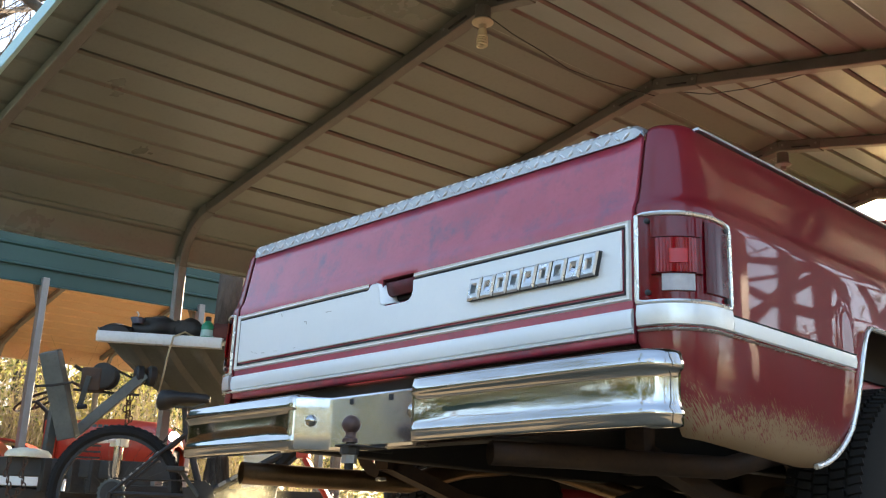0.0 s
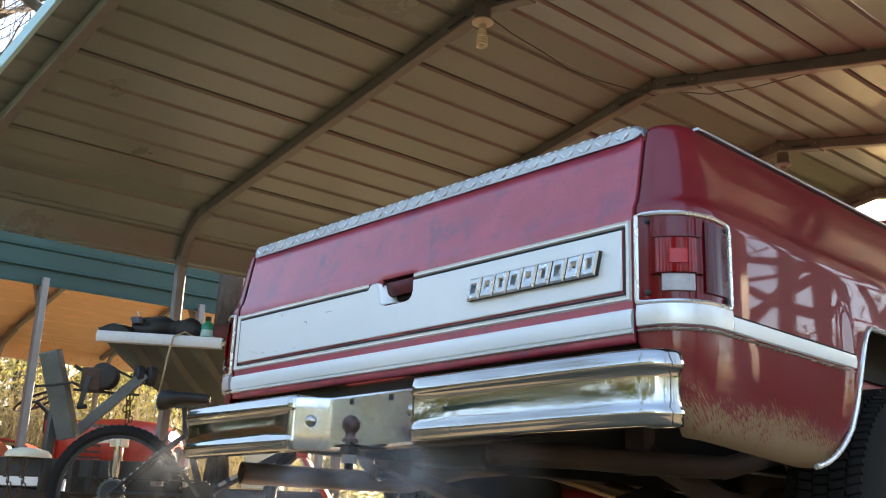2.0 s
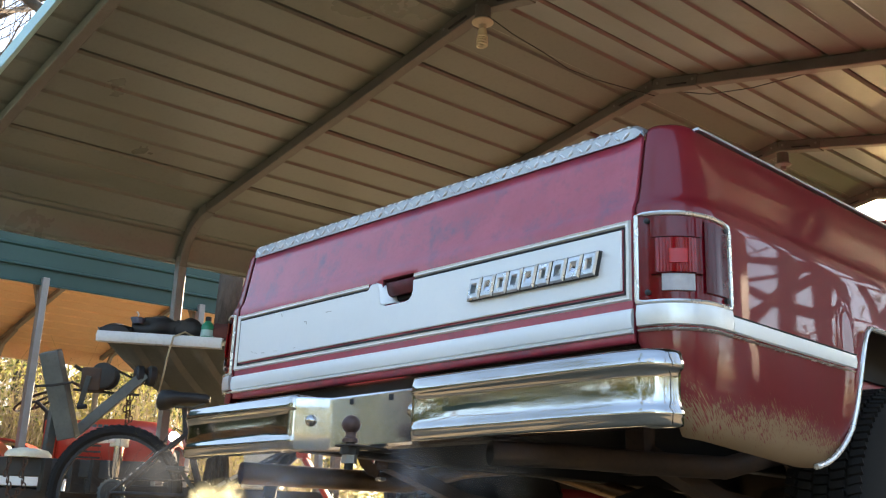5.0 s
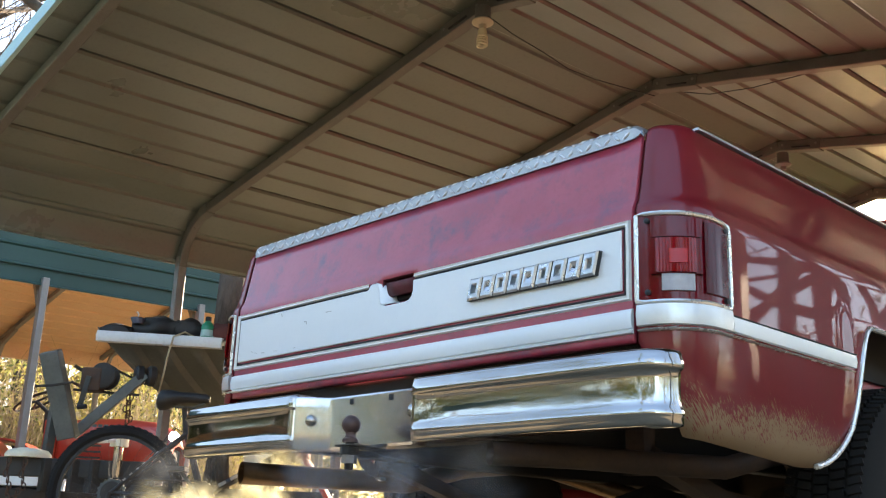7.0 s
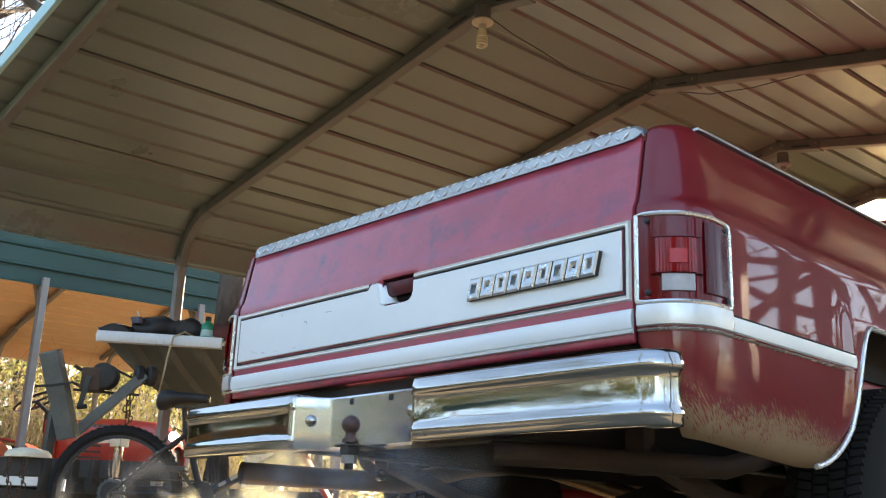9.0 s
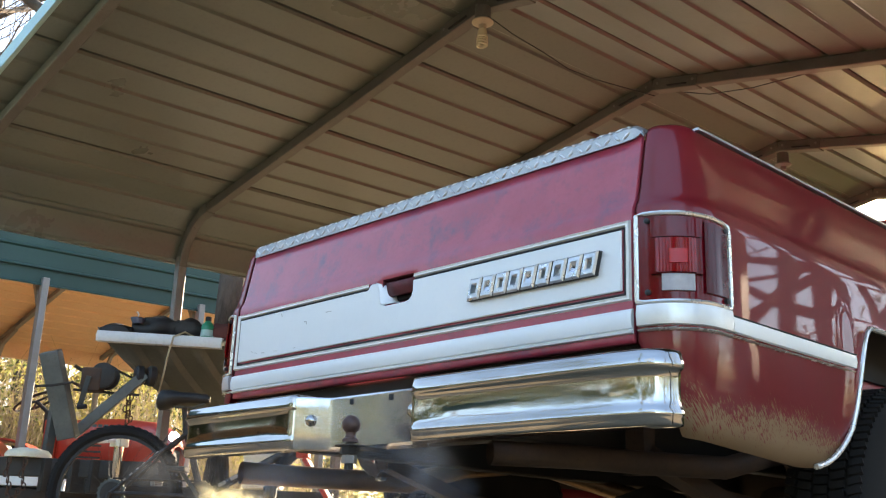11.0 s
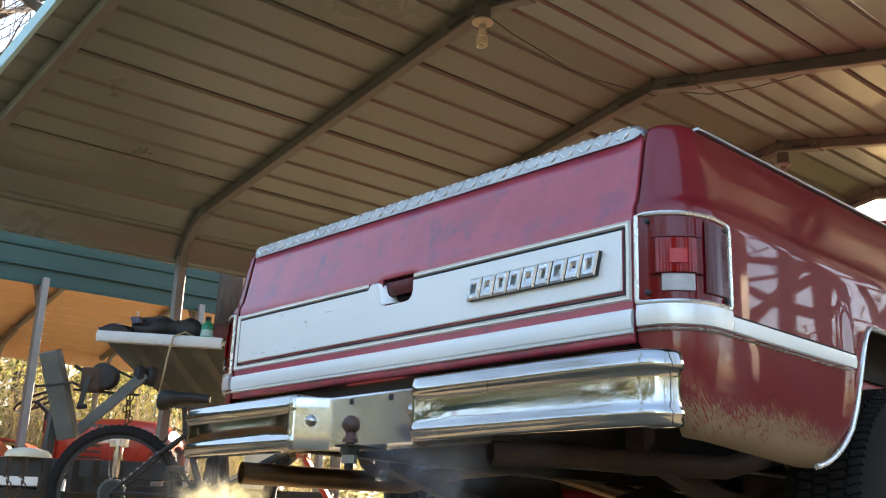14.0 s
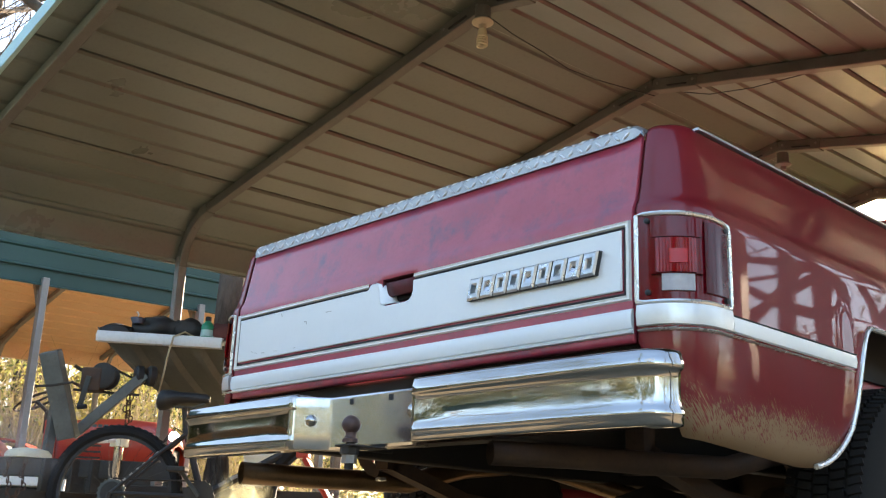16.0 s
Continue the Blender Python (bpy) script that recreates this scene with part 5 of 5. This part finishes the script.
def trailer():
    t = thing("boat_trailer", (-3.4, 0.8, 0), "weathered steel boat trailer with winch", "trailer")
    part("winch_post", beam((-3.60, 0.63, 0.83), (-3.44, 0.96, 1.215), 0.062, 0.06), ZINC, t, bevel=0.006)
    up = part("upright", beam((-3.445, 0.375, 1.265), (-3.465, 0.555, 0.80), 0.105, 0.085, up=(-0.7, 0.7, 0)), ZINC, t, "broad leaning steel channel", bevel=0.006)
    part("upright_foot", beam((-3.50, 0.47, 1.0), (-3.56, 0.48, 0.60), 0.05, 0.05, up=(0, 1, 0)), STEEL, t, bevel=0.005)
    part("strap", tube([(-3.44, 0.32, 1.06), (-3.36, 0.38, 1.065), (-3.31, 0.47, 1.09), (-3.42, 0.56, 1.09), (-3.55, 0.62, 1.1)], 0.008, 6), DARKIRON, up)
    for o in (-0.045, 0.03):
        c = Vector((-3.445, 0.97, 1.205)) + BX * o
        bm = lathe([(0.02, -0.026), (0.052, -0.026), (0.062, -0.014), (0.062, 0.014), (0.052, 0.026), (0.02, 0.026)], (0, 0, 0), "x", 20)
        bmesh.ops.transform(bm, matrix=Matrix.Translation(c) @ Matrix.Rotation(math.atan2(BX.y, BX.x) + 0.5, 4, "Z"), verts=bm.verts[:])
        part("bow_roller", bm, DARKP, t, "black rubber bow roller")
    w = part("winch", box((-0.06, -0.05, -0.07), (0.06, 0.05, 0.07), m=Matrix.Translation((-3.57, 0.70, 1.155)) @ Matrix.Rotation(math.atan2(BX.y, BX.x), 4, "Z")), RUST_PIPE, t, "brown hand winch with drum", bevel=0.01)
    bm = lathe([(0.064, -0.05), (0.076, -0.045), (0.076, -0.03), (0.04, -0.025), (0.04, 0.025), (0.076, 0.03), (0.076, 0.045), (0.064, 0.05)], (0, 0, 0), "y", 28)
    bmesh.ops.transform(bm, matrix=Matrix.Translation((-3.53, 0.75, 1.18)) @ Matrix.Rotation(math.atan2(BX.y, BX.x), 4, "Z"), verts=bm.verts[:])
    part("winch_drum", bm, DARKIRON, w)
    part("crank_arm", beam((-3.53, 0.655, 1.17), (-3.575, 0.64, 0.99), 0.03, 0.012, up=(-0.7, 0.7, 0)), STEEL, w)
    part("crank_grip", tube([(-3.575, 0.63, 0.99), (-3.53, 0.66, 0.995)], 0.014, 8), DARKP, w)
    part("cross_rod", tube([(-3.67, 0.63, 1.10), (-3.43, 0.93, 1.085)], 0.008, 6), DARKIRON, t)
    part("winch_cable", tube([(-3.55, 0.83, 1.23), (-3.47, 0.98, 1.16)], 0.007, 6), DARKIRON, t)
    part("winch_lever", tube([(-3.67, 0.62, 1.24), (-3.62, 0.7, 1.19)], 0.012, 6), DARKIRON, t)
    # tongue, cross beam and jack
    part("tongue", beam((-3.75, 0.10, 0.46), (-3.15, 2.4, 0.46), 0.09, 0.11), DARKIRON, t, bevel=0.006)
    part("cross_beam", beam((-3.75, 0.18, 0.63), (-2.98, 0.98, 0.63), 0.07, 0.10), DARKIRON, t, bevel=0.006)
    part("cross_beam", beam((-3.7, 0.8, 0.53), (-2.7, 1.85, 0.53), 0.06, 0.08), DARKIRON, t, bevel=0.006)
    for a in (0.2, 0.34, 0.44):
        p = Vector((-3.75, 0.18, 0.6)).lerp(Vector((-2.98, 0.98, 0.6)), a + 0.18)
        part("bracket", box((p.x - 0.03, p.y - 0.06, 0.5), (p.x + 0.03, p.y + 0.02, 0.68)), DARKIRON, t, bevel=0.005)
    j = part("jack_tube", lathe([(0.02, 0.0), (0.02, 0.60), (0.026, 0.61), (0.026, 0.80), (0.022, 0.84)], (-3.17, 0.72, 0.0), n=18), SATIN, t, "bright steel trailer jack")
    part("jack_head", lathe([(0.05, 0.755), (0.05, 0.80), (0.03, 0.815)], (-3.17, 0.72, 0.0), n=18), CREAM, j)
    part("jack_crank", tube([(-3.15, 0.70, 0.785), (-3.13, 0.58, 0.77), (-3.12, 0.55, 0.77)], 0.012, 8), WHITE, j)
    for s, z in ((-0.5, 0.24), (0.75, 0.24)):
        c = Vector((-3.15, 2.35, z)) + Vector((s, 0, 0))
        part("trailer_tyre", lathe([(0.12, -0.07), (0.22, -0.085), (0.27, -0.07), (0.275, 0), (0.27, 0.07), (0.22, 0.085), (0.12, 0.07)], c, "x", 28), TYRE, t)

    def chain(p0, p1, n):
        for i in range(n):
            c = Vector(p0).lerp(Vector(p1), (i + 0.5) / n) + Vector((0.012 * math.sin(i * 1.3), 0.012 * math.cos(i * 1.7), 0))
            ln = (Vector(p1) - Vector(p0)).length / n
            pts = [Vector((0.011 * math.cos(a), 0, ln * 0.62 * math.sin(a))) for a in [2 * math.pi * k / 10 for k in range(11)]]
            bm = tube(pts, 0.004, 5)
            bmesh.ops.transform(bm, matrix=Matrix.Translation(c) @ Matrix.Rotation(0.8 + (i % 2) * 1.57, 4, "Z"), verts=bm.verts[:])
            part("chain_link", bm, RUST, t)
    chain((-3.39, 0.83, 1.07), (-3.42, 0.87, 0.88), 6)
    chain((-3.37, 0.84, 1.07), (-3.37, 0.86, 0.92), 5)
    chain((-3.38, 0.20, 0.66), (-3.40, 0.25, 0.44), 7)
    chain((-3.33, 0.27, 0.66), (-3.34, 0.29, 0.50), 5)
    chain((-3.40, 0.25, 0.44), (-3.34, 0.29, 0.50), 3)


trailer()


# ---- tractor and odds and ends ----
def tractor():
    F = Vector((0.68, 0.73, 0)).normalized()
    m = Matrix.Translation((-6.72, 1.92, 0)) @ Matrix.Rotation(math.atan2(F.y, F.x), 4, "Z")
    t = thing("tractor", (-6.7, 1.9, 0), "small red farm tractor with black seat", "tractor")

    def put(bm):
        bmesh.ops.transform(bm, matrix=m, verts=bm.verts[:])
        return bm
    rows = []
    for a, k, top in ((0.0, 0.9, 1.20), (0.04, 1.0, 1.24), (0.5, 1.0, 1.27), (0.8, 0.97, 1.25), (0.95, 0.9, 1.18), (1.0, 0.78, 1.05)):
        rows.append([(a, -0.27 * k, 0.83), (a, -0.28 * k, 1.05), (a, -0.27 * k, top - 0.08), (a, -0.2 * k, top - 0.02), (a, 0, top), (a, 0.2 * k, top - 0.02), (a, 0.27 * k, top - 0.08), (a, 0.28 * k, 1.05), (a, 0.27 * k, 0.83)])
    hood = part("hood", put(sheet(rows)), TRACTOR, t, "sun-faded red hood", thick=0.01, smooth=40)
    part("grille", put(box((0.93, -0.2, 0.84), (0.955, 0.2, 1.02))), TYRE, hood)
    for k in range(7):
        part("lettering_bar", put(box((0.30 + k * 0.05, -0.276, 1.165), (0.335 + k * 0.05, -0.262, 1.19))), STEEL, hood)
    for z in (0.9, 0.95, 1.0):
        part("vent_slot", put(box((0.15, -0.284, z), (0.4, -0.274, z + 0.015))), DARKIRON, hood)
    part("chassis", put(box((-0.5, -0.18, 0.42), (1.0, 0.18, 0.82))), DARKIRON, t, bevel=0.03)
    part("side_panel", put(box((-0.12, -0.27, 0.75), (0.0, 0.27, 1.22))), TRACTOR, t, bevel=0.02)
    part("dash", put(box((-0.16, -0.2, 1.1), (-0.04, 0.2, 1.3))), DARKP, t, bevel=0.02)
    st = lathe([(0.19, -0.012), (0.205, 0.0), (0.19, 0.012), (0.178, 0.0)], (0, 0, 0), "z", 28, close=True)
    bmesh.ops.transform(st, matrix=Matrix.Translation((-0.32, 0, 1.40)) @ pose(0, 0, 0, 0, -28, 0), verts=st.verts[:])
    s = part("steering_wheel", put(st), DARKP, t)
    part("steering_column", put(tube([(-0.10, 0, 1.22), (-0.32, 0, 1.40)], 0.018, 8)), DARKP, s)
    for a in (0, 2.1, 4.2):
        part("spoke", put(tube([(-0.32, 0, 1.395), (-0.32 + 0.17 * math.cos(a), 0.19 * math.sin(a), 1.395 + 0.09 * math.cos(a))], 0.01, 6)), DARKP, s)
    part("seat", put(box((-0.95, -0.22, 0.92), (-0.55, 0.22, 1.02))), DARKP, t, "black tractor seat", bevel=0.04)
    part("seat_back", put(box((-1.0, -0.22, 1.0), (-0.9, 0.22, 1.3))), DARKP, t, bevel=0.04)
    for sy in (-1, 1):
        part("rear_wheel", put(lathe([(0.2, -0.14), (0.48, -0.14), (0.53, -0.1), (0.54, 0), (0.53, 0.1), (0.48, 0.14), (0.2, 0.14)], (-0.75, sy * 0.5, 0.51), "y", 32)), TYRE, t)
        part("front_wheel", put(lathe([(0.12, -0.08), (0.27, -0.09), (0.31, -0.05), (0.31, 0.05), (0.27, 0.09), (0.12, 0.08)], (0.8, sy * 0.4, 0.28), "y", 28)), TYRE, t)
        arc = [(-0.75 + 0.58 * math.cos(a), 0, 0.51 + 0.58 * math.sin(a)) for a in [0.3 + 0.22 * i for i in range(11)]]
        part("fender", put(sweep([(x, sy * 0.48, z) for x, y, z in arc], rect(0.3, 0.02), up=(0, 0, 1))), TRACTOR, t, "red fender")


tractor()


def odds():
    solo("plastic_tub", lathe([(0.125, 0.681), (0.124, 0.70), (0.105, 0.722), (0.05, 0.734), (0.004, 0.736)], (-3.58, 0.39, 0), n=28), CREAM,
         "cream plastic tub upside down on the trailer beam", "tub", smooth=60)
    for k, (a, b, z0, z1) in enumerate((((-4.62, 0.58), (-4.38, 0.84), 0.56, 0.63), ((-4.34, 0.88), (-4.27, 0.96), 0.54, 0.62))):
        o = thing("white_board", (a[0], a[1], 0), "bright white painted board on a low block", "board", "white boards")
        part("board", beam((a[0], a[1], (z0 + z1) / 2), (b[0], b[1], (z0 + z1) / 2 - 0.01 * k), 0.3, z1 - z0), WHITE, o, bevel=0.005)
        part("block", box((a[0] - 0.02, a[1] + 0.02, -0.05), (b[0] - 0.03, b[1] + 0.05, z0 - 0.004)), DARKIRON, o, bevel=0.01)
    for c, sd in (((-4.2, 1.5), 1), ((-3.9, 2.2), 2), ((-5.2, 1.3), 3)):
        o = thing("old_tyre", (c[0], c[1], 0), "worn black tyre lying on the ground", "tyre", "old tyres")
        for k in range(2):
            z = 0.12 + 0.2 * k
            part("tyre", lathe([(0.2, z - 0.07), (0.3, z - 0.1), (0.35, z - 0.06), (0.35, z + 0.06), (0.3, z + 0.1), (0.2, z + 0.07)], (c[0], c[1], 0), n=28, close=True), TYRE, o)
    c = thing("plastic_crate", (-2.97, 1.54, 0.572), "pale ribbed plastic crate on the trailer beam", "crate")
    m = Matrix.Translation((-2.97, 1.54, 0.572)) @ Matrix.Rotation(radians(46), 4, "Z")
    body = part("crate_body", box((-0.11, -0.08, 0.0), (0.11, 0.08, 0.205), m=m), CREAM, c, bevel=0.01)
    for k in range(5):
        part("rib", box((-0.112, -0.086, 0.03 + 0.036 * k), (0.112, -0.079, 0.042 + 0.036 * k), m=m), CREAM, body)


odds()

# ---- exhaust smoke ----
def smoke_material(name, tint, amount):
    m = bpy.data.materials.new(name)
    m.use_nodes = True
    nt = m.node_tree
    N, L = nt.nodes, nt.links
    N.remove(N["Principled BSDF"])
    dif, tra, clear = N.new("ShaderNodeBsdfDiffuse"), N.new("ShaderNodeBsdfTranslucent"), N.new("ShaderNodeBsdfTransparent")
    for n in (dif, tra):
        n.inputs["Color"].default_value = (*tint, 1)
    half, mx = N.new("ShaderNodeMixShader"), N.new("ShaderNodeMixShader")
    half.inputs[0].default_value = 0.5
    L.new(dif.outputs[0], half.inputs[1])
    L.new(tra.outputs[0], half.inputs[2])
    at, tc, no = N.new("ShaderNodeAttribute"), N.new("ShaderNodeTexCoord"), N.new("ShaderNodeTexNoise")
    at.attribute_name = "wisp"
    no.inputs["Scale"].default_value, no.inputs["Detail"].default_value = 22, 4
    L.new(tc.outputs["Object"], no.inputs["Vector"])
    rg, mu = N.new("ShaderNodeMapRange"), N.new("ShaderNodeMath")
    for i, v in enumerate((0.34, 0.66, 0.15, 1.0), 1):
        rg.inputs[i].default_value = v
    L.new(no.outputs["Fac"], rg.inputs[0])
    mu.operation = "MULTIPLY"
    L.new(at.outputs["Fac"], mu.inputs[0])
    L.new(rg.outputs[0], mu.inputs[1])
    m2 = N.new("ShaderNodeMath")
    m2.operation = "MULTIPLY"
    m2.inputs[1].default_value = amount
    L.new(mu.outputs[0], m2.inputs[0])
    L.new(m2.outputs[0], mx.inputs[0])
    L.new(clear.outputs[0], mx.inputs[1])
    L.new(half.outputs[0], mx.inputs[2])
    L.new(mx.outputs[0], N["Material Output"].inputs["Surface"])
    return m


scene.cycles.transparent_max_bounces = 48
# sunlight's yellow and the shade's blue-grey are painted into the smoke tints
SMOKE_DENSE = smoke_material("sunlit_tint_smoke", (0.68, 0.66, 0.46), 0.30)
SMOKE_THIN = smoke_material("thin_shade_tint_smoke", (0.78, 0.82, 0.90), 0.068)


def puff_mesh(size, flakes, flake, mat, seed):
    """A loose cloud of small curved wisps, denser in the middle, thin at the rims."""
    rng = random.Random(seed)
    verts, faces, dens = [], [], []
    for k in range(flakes):
        c = Vector((rng.gauss(0, 0.42) * size[0], rng.gauss(0, 0.42) * size[1], rng.gauss(0, 0.42) * size[2]))
        rot = Euler((rng.uniform(0, 6.28), rng.uniform(0, 6.28), rng.uniform(0, 6.28))).to_matrix()
        r = flake * rng.uniform(0.6, 1.5)
        n = 10
        b = len(verts)
        verts.append(c)
        dens.append(1.0)
        for ring, (f, d) in enumerate(((0.35, 0.8), (0.7, 0.32), (1.0, 0.0))):
            for i in range(n):
                t = 2 * math.pi * i / n
                w = r * f * (1 + 0.3 * math.sin(2 * t + k) + 0.15 * math.sin(3 * t + 2 * k))
                p = Vector((w * math.cos(t), w * math.sin(t), 0.3 * r * f * f * math.cos(t + k)))
                verts.append(c + rot @ p)
                dens.append(d)
        for i in range(n):
            j = (i + 1) % n
            faces.append((b, b + 1 + i, b + 1 + j))
            for ring in (0, 1):
                o = b + 1 + ring * n
                faces.append((o + i, o + n + i, o + n + j, o + j))
    me = bpy.data.meshes.new("puff")
    me.from_pydata(verts, [], faces)
    at = me.attributes.new("wisp", "FLOAT", "POINT")
    at.data.foreach_set("value", dens)
    me.polygons.foreach_set("use_smooth", [True] * len(me.polygons))
    me.materials.append(mat)
    return me


PUFFS = [puff_mesh((0.09, 0.08, 0.045), 40, 0.046, SMOKE_DENSE, s) for s in (1, 2, 3)]
BIG_PUFFS = [puff_mesh((0.13, 0.12, 0.06), 46, 0.06, SMOKE_DENSE, s) for s in (4, 5, 6)]
SMOKE_FAINT = smoke_material("faint_shade_tint_smoke", (0.62, 0.68, 0.78), 0.015)
VEILS = [puff_mesh((0.16, 0.15, 0.11), 22, 0.09, SMOKE_THIN, s) for s in (7, 8, 9)]


FAINT_VEILS = [puff_mesh((0.18, 0.16, 0.12), 22, 0.10, SMOKE_FAINT, s) for s in (10, 11, 12)]


def puff(meshes, k):
    ob = new("smoke_puff", meshes[k % len(meshes)])
    dense = meshes in (PUFFS, BIG_PUFFS)
    return tagged(ob, "pale puff of exhaust smoke, sunlight's yellow in its tint, drifting" if dense else "thin veil of exhaust smoke, shade's blue-grey in its tint, drifting", "smoke", "exhaust smoke", "stuff")


def drift(ob, t0, stations, rng):
    """Waits in the pipe, comes out at t0, passes the stations (seconds later, place), then sinks away over the ground."""
    wait = stations[0][1]
    spin = rng.uniform(-25, 25)
    base = [rng.uniform(0, 360) for _ in range(1)][0]
    rows = []
    if t0 > 0.02:
        rows.append((0.0, pose(*wait, 0, 0, base)))
    away = (rng.uniform(-6, 1), rng.uniform(-8.5, -4), rng.uniform(0.2, 2.5))
    ts = [(t0 + s, p) for s, p in stations] + [(t0 + stations[-1][0] + 3.0, away)]
    jit = Vector((rng.gauss(0, 0.02), rng.gauss(0, 0.02), rng.gauss(0, 0.012)))
    for i, (t, p) in enumerate(ts):
        if t < 0.0 or t > 16.0:
            continue
        q = Vector(p) + (jit if i > 0 else Vector())
        rows.append((t, pose(*q, 0, 0, base + spin * i)))
    # the ends of the clip, between two stations
    for edge in (0.0, 16.0):
        if rows and any(abs(r[0] - edge) < 0.02 for r in rows):
            continue
        for i in range(len(ts) - 1):
            (ta, pa), (tb, pb) = ts[i], ts[i + 1]
            if ta < edge < tb:
                f = (edge - ta) / (tb - ta)
                rows.append((edge, pose(*(Vector(pa).lerp(Vector(pb), f) + jit), 0, 0, base + spin * (i + f))))
    rows.sort(key=lambda r: r[0])
    if rows[-1][0] < 15.99:
        rows.append((16.0, rows[-1][1]))
    if rows[0][0] > 0.01:
        rows.insert(0, (0.0, rows[0][1]))
    walk(ob, rows)


LEFT_TIMES = [(0.0, 1), (0.35, 0), (0.8, 1), (1.2, 2), (2.5, 2), (2.95, 1), (4.0, 2), (4.7, 1), (5.3, 2), (5.9, 1), (6.45, 2), (7.0, 2), (7.45, 2), (8.0, 2),
              (8.5, 1), (9.0, 2), (9.6, 1), (10.2, 2), (10.8, 1), (11.5, 0), (11.8, 2), (12.45, 0), (12.75, 1), (13.7, 0), (13.95, 0), (14.2, 1), (14.45, 2), (14.7, 1), (15.0, 0), (15.5, 0), (16.0, 0)]
RIGHT_TIMES = [1.1, 1.6, 2.0, 2.5, 2.9, 4.1, 5.0, 5.8, 6.4, 7.0, 7.5, 7.9, 8.4, 8.9, 10.0, 10.9, 11.4, 11.75, 12.75, 14.0, 14.35]
VEIL_TIMES = [1.4, 1.9, 4.4, 5.6, 6.6, 7.6, 8.1, 10.4, 11.6, 12.5, 12.8, 14.2]
EXIT_L = [(-0.6, (-0.3, 3.2, 0.82)), (-0.42, (-0.88, 1.2, 0.95)), (-0.28, (-0.885, 0.42, 0.86)), (-0.15, (-0.885, 0.27, 0.52)), (0.0, (-0.90, 0.14, 0.428)), (0.15, (-0.955, 0.12, 0.42)), (0.3, (-1.02, 0.08, 0.402)),
          (0.55, (-1.2, -0.1, 0.31)), (1.2, (-1.7, -0.5, 0.12))]
EXIT_R = [(-0.7, (0.3, 3.2, 0.80)), (-0.55, (0.5, 1.2, 0.98)), (-0.42, (0.5, 0.3, 0.86)), (-0.3, (0.42, 0.04, 0.53)), (-0.15, (0.32, -0.06, 0.50)), (0.1, (0.15, -0.09, 0.49)), (0.4, (-0.05, -0.12, 0.50)), (0.7, (-0.22, -0.18, 0.47)),
          (1.1, (-0.5, -0.35, 0.30))]
EXIT_V = [(-0.95, (-0.3, 3.4, 0.80)), (-0.75, (-0.88, 1.2, 0.95)), (-0.62, (-0.885, 0.42, 0.86)), (-0.5, (-0.885, 0.22, 0.52)), (-0.35, (-0.88, -0.03, 0.45)), (0.0, (-1.12, 0.0, 0.50)), (0.35, (-1.3, 0.05, 0.56)), (0.8, (-1.55, 0.1, 0.55)),
          (1.4, (-2.0, -0.4, 0.2))]


def motions():
    rng = random.Random(77)
    k = 0
    for t, n in LEFT_TIMES:
        drift(puff(PUFFS, k), t, EXIT_L, rng)
        k += 1
        for i in range(n):
            drift(puff(BIG_PUFFS if i else PUFFS, k), t + 0.09 + 0.1 * i, EXIT_L, rng)
            k += 1
    for t in RIGHT_TIMES:
        for i in range(2):
            drift(puff(VEILS, k), t + 0.22 * i, EXIT_R, rng)
            k += 1
    for t in VEIL_TIMES:
        drift(puff(FAINT_VEILS, k), t, EXIT_V, rng)
        k += 1


motions()
